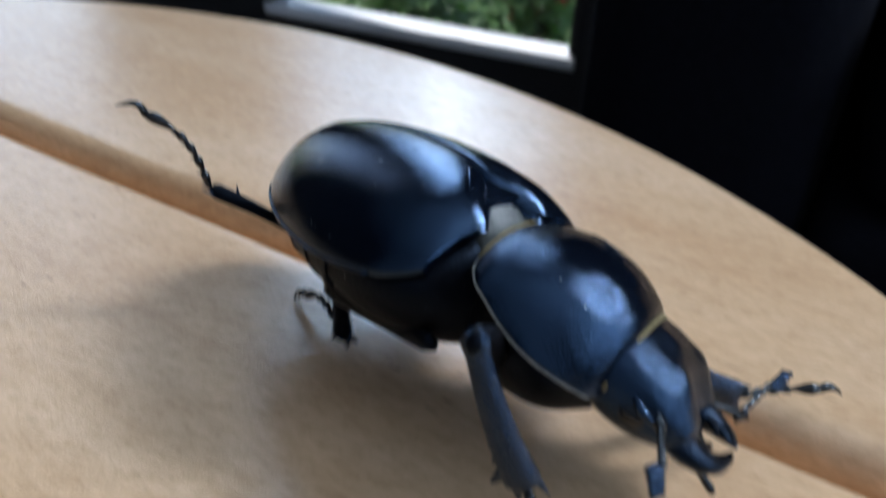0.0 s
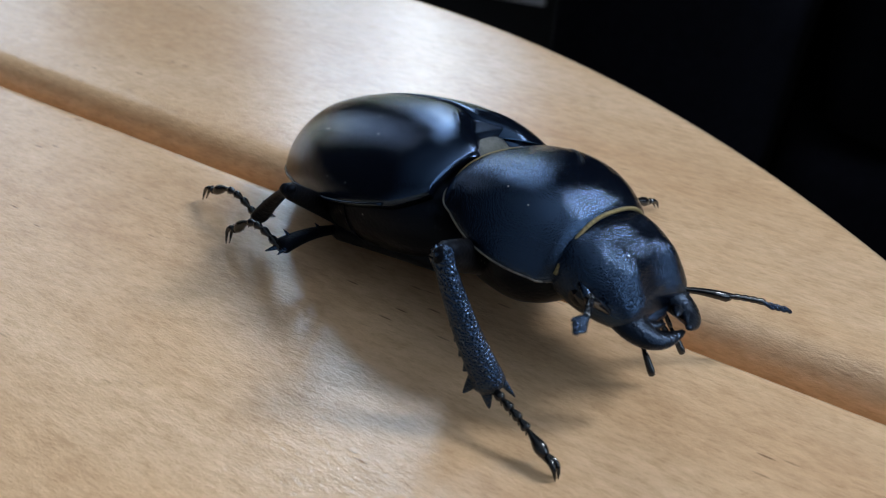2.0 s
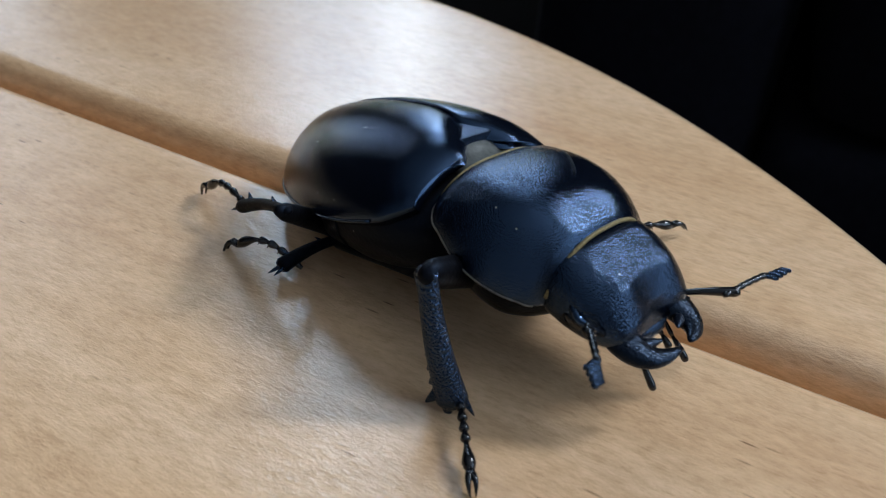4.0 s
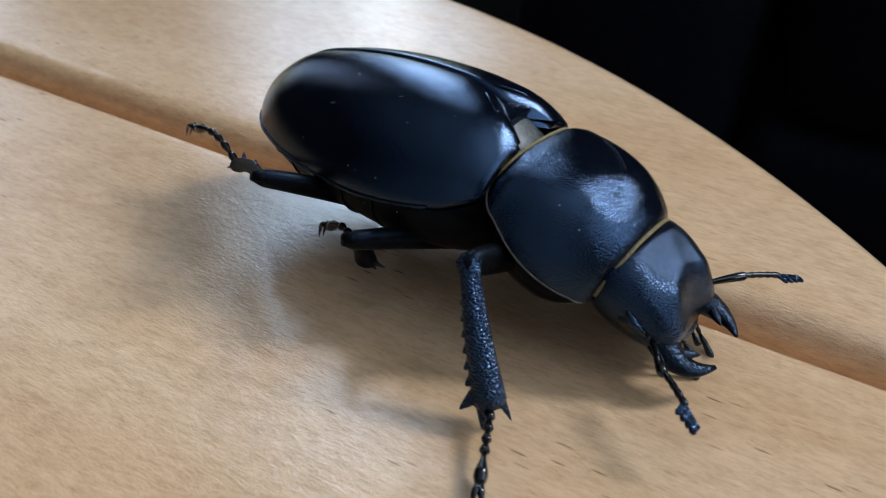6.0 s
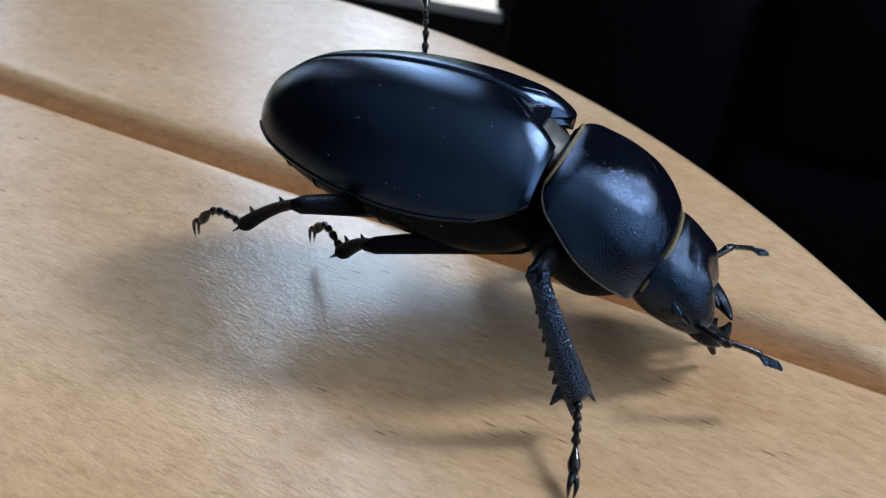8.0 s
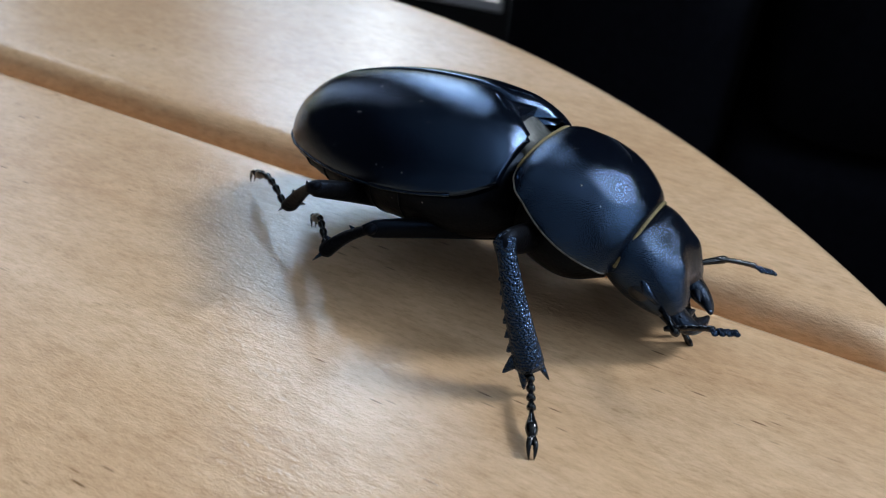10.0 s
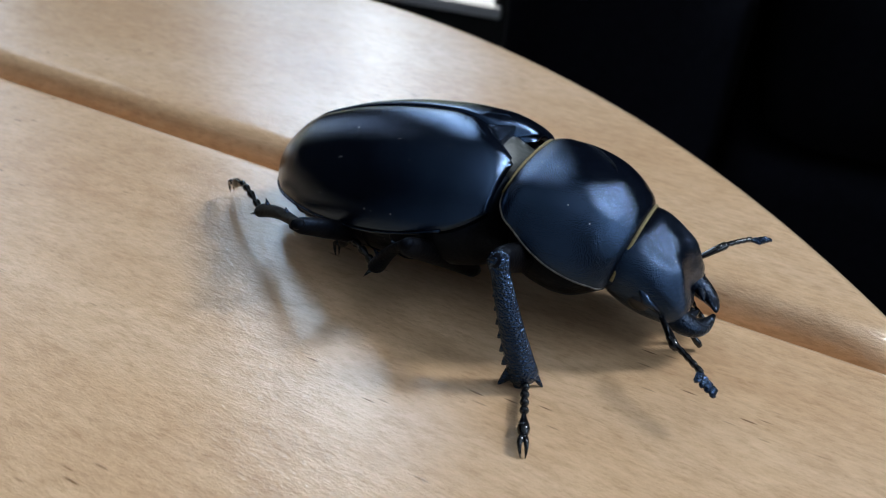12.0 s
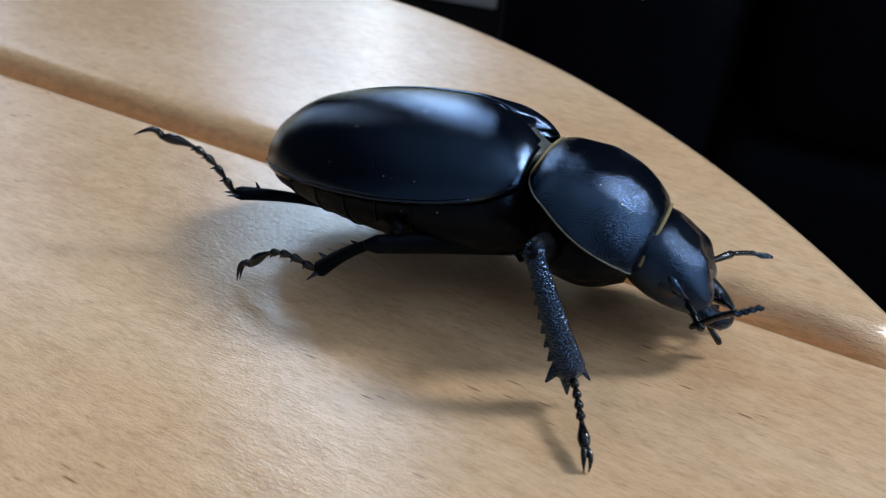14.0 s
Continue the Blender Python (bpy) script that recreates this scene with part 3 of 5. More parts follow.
def foot_joint(bm, length, arch, bend, k):
    """One of the foot's five joints: four short beads with bristles below, and a long, thick last one."""
    cuts = [0.0, 0.14, 0.265, 0.385, 0.50, 0.80]
    a, b = cuts[k], cuts[k + 1]
    pts = [foot_line(length, arch, bend, a + (b - a) * i / 6) for i in range(7)]
    tube(bm, pts, [0.15, 0.20, 0.29, 0.40, 0.45, 0.38, 0.22] if k == 4 else [0.16, 0.20, 0.25, 0.30, 0.34, 0.32, 0.18], 10)
    if k < 4:
        tip = foot_line(length, arch, bend, b - 0.02)
        spine(bm, tip, tip + Vector((length * 0.05, 0, -0.46)), 0.13)
    return bm


def claw(bm, length, arch, bend, sy):
    """One of the paired hooks, lying close beside the other and curving down to a point."""
    t0 = foot_line(length, arch, bend, 0.785)
    end = Vector((length * 1.0, sy * 0.16, -0.35))
    pts, rad = [], []
    for i in range(7):
        t = i / 6
        pts.append(t0.lerp(end, t) + Vector((0, sy * 0.14 * math.sin(math.pi * t), (0.34 + 0.22 * arch) * math.sin(math.pi * t))))
        rad.append(0.26 * (1 - t) ** 0.7 + 0.03)
    tube(bm, pts, rad, 8)
    return bm


def build_leg(root, where, side, thick, back, thin, wide, teeth, arch, bend):
    """One leg in three moving pieces; returns them."""
    lf, lt, ls = LENGTHS[where + ("_right" if side < 0 else "_left")]
    a = part(where + "_femur", femur(bmesh.new(), lf, thick, back), BELLY, root)
    b = part(where + "_tibia", tibia(bmesh.new(), lt, thin, wide, side), LEG if where == "front" else SHIN, root, "pitted black shin")
    for base, tip, r, flat in tibia_spines(lt, thin, wide, side, teeth):
        sp = bmesh.new()
        spine(sp, base, tip, r, flat)
        part("spur", sp, LEG, b)
    c = part(where + "_tarsus", foot_joint(bmesh.new(), ls, arch, bend, 0), GLOSSY, root, "thin beaded foot")
    for k in range(1, 5):
        part("foot_joint", foot_joint(bmesh.new(), ls, arch, bend, k), GLOSSY, c)
    for sy in (-1, 1):
        part("claw", claw(bmesh.new(), ls, arch, bend, sy), GLOSSY, c)
    return a, b, c


def antenna(root, length_base, length_tip):
    a = part("antenna_shaft", tube(bmesh.new(), [(length_base * t, 0, 0.12 * math.sin(3 * t)) for t in (-0.15, 0.25, 0.5, 0.75, 1.05, 1.14)], [0.16, 0.2, 0.24, 0.3, 0.36, 0.2], 9), GLOSSY, root)
    bm = bmesh.new()
    n = 24
    pts = [(-0.7 + (length_tip * 0.62 + 0.7) * k / n, 0, 0.35 * math.sin(2.6 * 0.62 * k / n)) for k in range(n + 1)]
    tube(bm, pts, [0.17 + 0.06 * abs(math.sin(math.pi * k / 4)) + 0.03 * k / n for k in range(n + 1)], 8)
    b = part("antenna_whip", bm, GLOSSY, root)
    bm = bmesh.new()
    for i in range(4):
        x = length_tip * (0.60 + 0.105 * i)
        tube(bm, [(x - 0.25, 0, 0.33), (x, -0.05, 0.34), (x + 0.22, -0.42, 0.30), (x + 0.36, -0.70 + 0.08 * i, 0.24), (x + 0.40, -0.84 + 0.1 * i, 0.22)], [0.16, 0.27, 0.25, 0.22, 0.08], 9, 0.62)
    part("club", bm, LEG, b, "comb-like dull black club")
    return a, b


def build_beetle():
    root = tagged(new("beetle"), "shiny black female stag beetle walking over the slatted stool", "beetle")
    moving = {"root": root}
    for sy in (-1, 1):
        e = part("elytron", lofted(bmesh.new(), ELYTRON_ST, sy, 20, 1.9, 1.6, 48), ELYTRA, root, "smooth glossy black wing case")
        part("edge_bead", margin(bmesh.new(), ELYTRON_ST, sy, -24.0, -3.4, 0.13), ELYTRA, e)
    part("abdomen", lofted(bmesh.new(), ABDOMEN_ST, 0), BELLY, root, "dark ribbed belly")
    bm = bmesh.new()
    for k in range(5):
        x = -8 - 3.0 * k
        xs = [s[0] for s in ABDOMEN_ST]
        w, mar, bot = (curve_through(x, xs, [s[i] for s in ABDOMEN_ST]) for i in (1, 3, 4))
        pts = [Vector((x, math.copysign(abs(math.cos(a)) ** (2 / 2.3), math.cos(a)) * (w + 0.03), mar - math.sin(a) * (mar - bot + 0.03))) * SC for a in (math.pi * i / 30 for i in range(31))]
        tube(bm, pts, [0.08 * SC] * 31, 6, 1.0, (1, 0, 0))
    part("belly_rib", bm, BELLY, root)
    # triangular shield and grey skin between the wing cases and the neck shield
    bm = bmesh.new()
    tri = [(-5.0, 0, 5.95), (-2.5, 2.1, 5.35), (-1.5, 1.5, 4.8), (-1.5, -1.5, 4.8), (-2.5, -2.1, 5.35)]
    up = [bm.verts.new(Vector(p) * SC / 1000) for p in tri]
    mid = bm.verts.new(Vector((-2.9, 0, 5.25)) * SC / 1000)
    low = [bm.verts.new((Vector(p) - Vector((0, 0, 0.7))) * SC / 1000) for p in tri]
    for i in range(5):
        j = (i + 1) % 5
        bm.faces.new((up[i], up[j], mid))
        bm.faces.new((up[i], up[j], low[j], low[i]))
    shield = part("scutellum", bm, GRAINED, root, "small triangular shield", False)
    for sy in (-1, 1):
        part("shield_edge", tube(bmesh.new(), [Vector(p) * SC for p in ((-5.3, sy * 0.05, 6.0), (-3.9, sy * 1.15, 5.88), (-2.6, sy * 2.2, 5.42), (-1.7, sy * 2.1, 4.95))], [0.07, 0.19, 0.22, 0.12], 12, 0.8), ELYTRA, shield, "raised glossy border")
    SKIN = [(-2.1, 2.3, 4.75, 3.0, 0), (-1.3, 2.7, 4.15, 2.6, 0), (-0.5, 2.7, 3.45, 2.0, 0), (0.3, 2.6, 3.1, 1.4, 0)]
    part("membrane", lofted(bmesh.new(), SKIN, 0, 12, 2.2, 2.0, 10), MEMBRANE, root, "grey wrinkled skin at the waist")
    # flecks of lint on the wing case
    for x, y in ((-8.4, -4.7), (-6.6, -6.2), (-13.5, -6.1)):
        xs = [s[0] for s in ELYTRON_ST]
        w, top, mar = (curve_through(x, xs, [s[k] for s in ELYTRON_ST]) for k in (1, 2, 3))
        z = mar + (1 - (abs(y) / w) ** 1.9) ** (1 / 1.6) * (top - mar) + 0.02
        pts = [Vector((x + 0.32 * math.cos(a) * (1 + 0.4 * a), y + 0.25 * math.sin(a), z + 0.06 * math.sin(3 * a))) * SC for a in (0.3, 0.9, 1.6, 2.4, 3.1)]
        part("lint_fleck", tube(bmesh.new(), pts, [0.012, 0.028, 0.032, 0.028, 0.012], 5), LINT, root, "pale fleck of lint")

    pron = part("pronotum", lofted(bmesh.new(), PRONOTUM_ST, 0, 26, 2.8, 1.4, 48), GRAINED, root, "finely granulated domed neck shield")
    moving["pronotum"] = pron
    xs = [s[0] for s in PRONOTUM_ST]
    pts = []
    for x, y in ((2.4, 3.55), (3.0, 3.1), (3.9, 2.45), (4.8, 1.7), (5.4, 1.1), (5.9, 0.5)):
        w, top, mar = (curve_through(x, xs, [s[k] for s in PRONOTUM_ST]) for k in (1, 2, 3))
        pts.append(Vector((x, y, mar + (1 - (y / w) ** 2.8) ** (1 / 1.4) * (top - mar) - 0.01)) * SC)
    part("scratch", tube(bmesh.new(), pts, [0.03, 0.07, 0.10, 0.09, 0.12, 0.04], 6), BELLY, pron, "dull scratched groove")
    part("breast", lofted(bmesh.new(), BREAST_ST, 0), BELLY, pron)
    for sy in (-1, 1):
        part("side_rim", margin(bmesh.new(), PRONOTUM_ST, sy, -0.6, 9.3, 0.07, 70), RIM, pron, "worn pale rim")
    part("front_fringe", band(bmesh.new(), PRONOTUM_ST, 9.62, 0.15, 0.02, 0.25, math.pi - 0.25), FRINGE, pron, "golden hair fringe")
    part("back_fringe", band(bmesh.new(), PRONOTUM_ST, -0.55, 0.14, 0.04, 0.1, math.pi - 0.1), FRINGE, pron, "golden brown hair fringe")

    head = part("head", carve_head(lofted(bmesh.new(), HEAD_ST, 0, 30, 2.7, 2.3, 44)), HEAD_GRAIN, root, "broad granulated head")
    moving["head"] = head
    moving["palps"], moving["jaws"] = [], []
    for sy in (-1, 1):
        moving["jaws"].append((part("mandible", mandible(bmesh.new(), sy), JAW_BLACK, head, "short curved jaw"), sy))
        bm = bmesh.new()
        bmesh.ops.create_uvsphere(bm, u_segments=16, v_segments=10, radius=1.0)
        bmesh.ops.transform(bm, matrix=Matrix.Translation(Vector((2.9, sy * 4.75, -0.95)) * SC / 1000) @ Matrix.Diagonal((1.15 * SC / 1000, 0.75 * SC / 1000, 0.85 * SC / 1000, 1)), verts=bm.verts[:])
        part("eye", bm, EYE, head, "glossy black eye")
        bm = bmesh.new()
        tube(bm, [Vector(p) * SC for p in ((2.2, sy * 5.0, 0.1), (3.4, sy * 5.35, -0.35), (4.6, sy * 4.9, -0.7))], [0.2, 0.35, 0.2], 8)
        part("eye_ridge", bm, GRAINED, head)
        for bx, by, length in ((6.4, 0.9, 1.7), (6.2, 1.9, 3.4)):
            bm = bmesh.new()
            for x0, x1, r0, r1 in ((0, 0.42, 0.14, 0.18), (0.40, 1.0, 0.15, 0.27)):
                a, b = x0 * length, x1 * length
                tube(bm, [(a, 0, 0), (a + 0.35 * (b - a), 0, 0.04), (a + 0.8 * (b - a), 0, 0.03), (b - 0.08, 0, 0), (b, 0, 0)], [r0 * 0.7, (r0 + r1) / 2, r1, r1 * 0.8, r1 * 0.3], 10)
            moving["palps"].append((part("palp", bm, GLOSSY, head), bx * SC, sy * by * SC, sy))
    bm = bmesh.new()
    lip = [(5.2, 2.0, -0.5, -1.2, -2.1), (6.0, 1.9, -0.7, -1.3, -2.2), (6.6, 1.5, -1.0, -1.5, -2.1), (6.9, 0.8, -1.3, -1.6, -1.9)]
    part("lip_plate", lofted(bm, lip, 0, 10, 2.4, 2.0, 8), HEAD_GRAIN, head)

    for side, tag in ((-1, "right"), (1, "left")):
        moving["front_" + tag] = build_leg(root, "front", side, 1.2, 3.5, 0.68, 1.18, 6, 0.3, 0.0)
        moving["middle_" + tag] = build_leg(root, "middle", side, 0.9, 5.0, 0.48, 0.92, 2, 1.7, 0.0)
        moving["hind_" + tag] = build_leg(root, "hind", side, 0.86, 5.0, 0.46, 0.84, 2, 1.5, 0.0)
        moving["feeler_" + tag] = antenna(root, *LENGTHS["feeler_" + tag])
    return moving


build_room()
build_window("window_1", -0.81, -0.283)
build_window("window_2", -1.95, -1.19)
build_window("window_3", 0.86, 1.52, 1.05, 1.77)
for i, (x, y, n) in enumerate([(-0.62, 1.85, 7), (-0.30, 2.0, 4), (-1.15, 2.15, 3), (-1.6, 2.6, 4), (-2.3, 2.1, 3), (-0.2, 2.5, 3), (-2.9, 2.7, 3)]):
    build_bush("bush", x, y, 11 + i, n)
build_sofa()
build_stool()
MOVING = build_beetle()


def motions():
    walk(MOVING["root"], [
        (0.0, pose(-0.01907, -0.00672, 0.01107, -10.29, -2.34, -17.84)),
        (0.5, pose(-0.02061, -0.00303, 0.00851, -7.15, -4.05, -15.92)),
        (1.0, pose(-0.02002, -0.00009, 0.00732, -19.75, -12.13, -6.86)),
        (1.5, pose(-0.01875, -0.00092, 0.00799, -12.70, -13.83, -13.45)),
        (2.0, pose(-0.01774, -0.00147, 0.00809, -10.91, -12.76, -15.88)),
        (2.5, pose(-0.01701, -0.00109, 0.00795, -13.02, -14.97, -18.85)),
        (3.0, pose(-0.01671, -0.00196, 0.00827, -9.50, -15.84, -20.70)),
        (3.5, pose(-0.01661, -0.00301, 0.00831, -6.51, -15.88, -20.10)),
        (6.0, pose(-0.01180, -0.00237, 0.00872, -4.47, 0.19, -4.60)),
        (6.5, pose(-0.00928, -0.00299, 0.01030, -8.31, 5.47, 2.02)),
        (7.0, pose(-0.00789, -0.00284, 0.01121, -8.44, 6.36, 5.31)),
        (7.5, pose(-0.00695, -0.00349, 0.01178, -3.55, 5.43, 7.14)),
        (8.0, pose(-0.00678, -0.00458, 0.01222, 1.69, 3.99, 6.63)),
        (10.5, pose(-0.00821, -0.00223, 0.00840, -6.53, -7.47, -4.83)),
        (11.0, pose(-0.00809, -0.00333, 0.00817, -3.92, -9.68, -2.29)),
        (11.5, pose(-0.00786, -0.00341, 0.00828, -1.61, -9.36, -2.19)),
        (12.0, pose(-0.00773, -0.00386, 0.00827, -0.72, -9.69, -0.74)),
        (12.5, pose(-0.00742, -0.00414, 0.00808, 2.44, -8.79, -0.91)),
        (13.0, pose(-0.00776, -0.00395, 0.00823, -2.04, -8.73, 0.41)),
        (13.5, pose(-0.00778, -0.00353, 0.00837, -8.87, -7.33, 3.15)),
        (14.0, pose(-0.00616, -0.00391, 0.00901, -15.10, -4.88, 6.22)),
    ])
    walk(MOVING["pronotum"], [
        (0.0, pose(0, 0.00035, 0, -8.86, 13.49, 16.63)),
        (0.5, pose(0, 0.00035, 0, -5.94, 10.90, 12.16)),
        (1.0, pose(0, 0.00035, 0, -7.24, 2.55, 10.29)),
        (1.5, pose(0, 0.00035, 0, -1.30, 7.56, 2.19)),
        (2.0, pose(0, 0.00035, 0, -0.03, 10.80, 1.28)),
        (2.5, pose(0, 0.00035, 0, -0.16, 9.70, 1.15)),
        (3.0, pose(0, 0.00035, 0, 0.60, 13.99, 2.03)),
        (3.5, pose(0, 0.00035, 0, 1.58, 15.63, 3.67)),
        (6.0, pose(0, 0.00035, 0, 0.27, 16.73, -4.92)),
        (6.5, pose(0, 0.00035, 0, -0.04, 16.92, -4.73)),
        (7.0, pose(0, 0.00035, 0, -0.38, 19.62, -2.79)),
        (7.5, pose(0, 0.00035, 0, -2.59, 20.76, -2.96)),
        (8.0, pose(0, 0.00035, 0, -3.81, 22.05, -2.08)),
        (10.5, pose(0, 0.00035, 0, -2.28, 20.56, 0.66)),
        (11.0, pose(0, 0.00035, 0, -2.43, 20.70, 0.17)),
        (11.5, pose(0, 0.00035, 0, -2.79, 21.51, 0.18)),
        (12.0, pose(0, 0.00035, 0, -2.53, 21.22, -0.55)),
        (12.5, pose(0, 0.00035, 0, -2.77, 20.24, 1.36)),
        (13.0, pose(0, 0.00035, 0, -1.77, 21.06, 0.53)),
        (13.5, pose(0, 0.00035, 0, -0.41, 20.75, -0.37)),
        (14.0, pose(0, 0.00035, 0, -0.15, 19.18, -0.61)),
    ])
    walk(MOVING["head"], [
        (0.0, pose(0.00785, 0.00273, -0.00177, -8.73, 18.15, 17.30)),
        (0.5, pose(0.00808, 0.00211, -0.00140, -5.31, 8.83, 15.49)),
        (1.0, pose(0.00825, 0.00187, -0.00018, -7.32, 17.07, 13.16)),
        (1.5, pose(0.00833, 0.00067, -0.00091, -0.87, 23.13, 5.69)),
        (2.0, pose(0.00827, 0.00054, -0.00138, 0.70, 25.12, 5.05)),
        (2.5, pose(0.00830, 0.00052, -0.00122, 0.41, 23.63, 4.49)),
        (3.0, pose(0.00818, 0.00064, -0.00184, 1.54, 26.08, 5.78)),
        (3.5, pose(0.00811, 0.00086, -0.00207, 2.52, 26.13, 7.00)),
        (6.0, pose(0.00866, -0.00034, -0.00247, 0.72, 22.08, -3.34)),
        (6.5, pose(0.00865, -0.00032, -0.00249, 0.72, 20.00, -2.12)),
        (7.0, pose(0.00855, -0.00004, -0.00287, 0.37, 22.58, -0.57)),
        (7.5, pose(0.00850, -0.00005, -0.00303, -2.03, 24.79, -1.37)),
        (8.0, pose(0.00844, 0.00008, -0.00321, -3.28, 26.53, -0.65)),
        (10.5, pose(0.00852, 0.00045, -0.00300, -1.97, 32.22, 1.65)),
        (11.0, pose(0.00851, 0.00038, -0.00302, -2.29, 32.18, 0.71)),
        (11.5, pose(0.00847, 0.00038, -0.00313, -2.38, 32.35, 1.41)),
        (12.0, pose(0.00849, 0.00028, -0.00309, -2.53, 31.61, -0.43)),
        (12.5, pose(0.00853, 0.00055, -0.00296, -3.00, 29.80, 0.81)),
        (13.0, pose(0.00849, 0.00043, -0.00307, -1.77, 30.26, 0.58)),
        (13.5, pose(0.00851, 0.00030, -0.00303, -0.03, 28.82, 0.72)),
        (14.0, pose(0.00858, 0.00027, -0.00281, -0.02, 27.85, -0.21)),
    ])
    for palp, px, py, sy in MOVING["palps"]:
        out = pose(px / 1000, py / 1000, -0.0019, 0, 34, sy * 6)
        folded = pose(px / 1000, py / 1000, -0.0019, 0, 22, -sy * 8)
        walk(palp, [(0.0, folded), (0.4, out), (3.7, out), (5.5, folded), (14.0, folded)])
    for jaw, sy in MOVING["jaws"]:
        def ajar(a):
            return pose(JAW.x * SC / 1000, sy * JAW.y * SC / 1000, JAW.z * SC / 1000, 0, 0, sy * a)
        walk(jaw, [(0.0, ajar(-2)), (0.5, ajar(-2)), (1.0, ajar(-6)), (3.7, ajar(-5)), (5.4, ajar(20)), (6.0, ajar(20)), (6.5, ajar(-5)), (10.5, ajar(-6)), (14.0, ajar(-6))])
    walk(MOVING["front_right"][0], [
        (0.0, limb(3.78, -3.17, -3.20, 6.55, -8.86, 0.76)),
        (0.5, limb(3.60, -3.30, -3.28, 6.10, -9.35, 0.35)),
        (1.0, limb(3.94, -3.40, -2.75, 6.36, -10.04, -0.30)),
        (1.5, limb(3.11, -3.64, -3.42, 5.34, -10.44, -1.25)),
        (2.0, limb(2.83, -3.62, -3.67, 4.80, -10.38, -1.06)),
        (2.5, limb(2.90, -3.64, -3.60, 4.96, -10.48, -1.37)),
        (3.0, limb(2.66, -3.56, -3.85, 5.24, -10.27, -1.70)),
        (3.5, limb(2.63, -3.44, -3.98, 5.06, -9.99, -1.24)),
        (6.0, limb(2.03, -3.86, -3.95, 1.48, -10.79, -1.18)),
        (6.5, limb(2.03, -3.87, -3.94, 1.73, -10.95, -1.54)),
        (7.0, limb(1.98, -3.81, -4.02, 1.87, -10.99, -1.96)),
        (7.5, limb(1.93, -3.93, -3.93, 1.76, -10.97, -1.41)),
        (8.0, limb(1.93, -3.96, -3.90, 1.86, -10.81, -0.88)),
        (10.5, limb(2.18, -3.78, -3.94, 2.64, -10.73, -1.20)),
        (11.0, limb(2.15, -3.81, -3.94, 2.43, -10.59, -0.79)),
        (11.5, limb(2.10, -3.82, -3.94, 2.43, -10.56, -0.64)),
        (12.0, limb(2.07, -3.84, -3.95, 2.24, -10.41, -0.31)),
        (12.5, limb(2.27, -3.78, -3.90, 2.20, -10.18, 0.10)),
        (13.0, limb(2.13, -3.76, -3.99, 2.26, -10.35, -0.44)),
        (13.5, limb(2.06, -3.72, -4.06, 2.18, -10.74, -1.51)),
        (14.0, limb(2.15, -3.72, -4.02, 2.17, -10.88, -1.97)),
    ])
    walk(MOVING["front_right"][1], [
        (0.0, shin(6.55, -8.86, 0.76, 9.68, -6.11, -7.40, -1)),
        (0.5, shin(6.10, -9.35, 0.35, 10.05, -8.40, -7.83, -1)),
        (1.0, shin(6.36, -10.04, -0.30, 10.28, -7.11, -8.02, -1)),
        (1.5, shin(5.34, -10.44, -1.25, 9.51, -9.17, -9.34, -1)),
        (2.0, shin(4.80, -10.38, -1.06, 8.47, -9.14, -9.29, -1)),
        (2.5, shin(4.96, -10.48, -1.37, 8.57, -9.65, -9.68, -1)),
        (3.0, shin(5.24, -10.27, -1.70, 6.87, -9.17, -10.60, -1)),
        (3.5, shin(5.06, -9.99, -1.24, 6.15, -9.01, -10.24, -1)),
        (6.0, shin(1.48, -10.79, -1.18, 6.05, -14.12, -8.31, -1)),
        (6.5, shin(1.73, -10.95, -1.54, 6.79, -13.62, -8.70, -1)),
        (7.0, shin(1.87, -10.99, -1.96, 6.85, -12.78, -9.45, -1)),
        (7.5, shin(1.76, -10.97, -1.41, 6.59, -12.79, -8.96, -1)),
        (8.0, shin(1.86, -10.81, -0.88, 6.64, -12.49, -8.49, -1)),
        (10.5, shin(2.64, -10.73, -1.20, 6.08, -12.67, -9.50, -1)),
        (11.0, shin(2.43, -10.59, -0.79, 5.44, -12.29, -9.26, -1)),
        (11.5, shin(2.43, -10.56, -0.64, 5.26, -12.48, -9.06, -1)),
        (12.0, shin(2.24, -10.41, -0.31, 4.72, -12.16, -8.88, -1)),
        (12.5, shin(2.20, -10.18, 0.10, 5.03, -12.06, -8.29, -1)),
        (13.0, shin(2.26, -10.35, -0.44, 5.10, -11.95, -8.98, -1)),
        (13.5, shin(2.18, -10.74, -1.51, 5.34, -11.60, -10.06, -1)),
        (14.0, shin(2.17, -10.88, -1.97, 5.91, -10.82, -10.38, -1)),
    ])
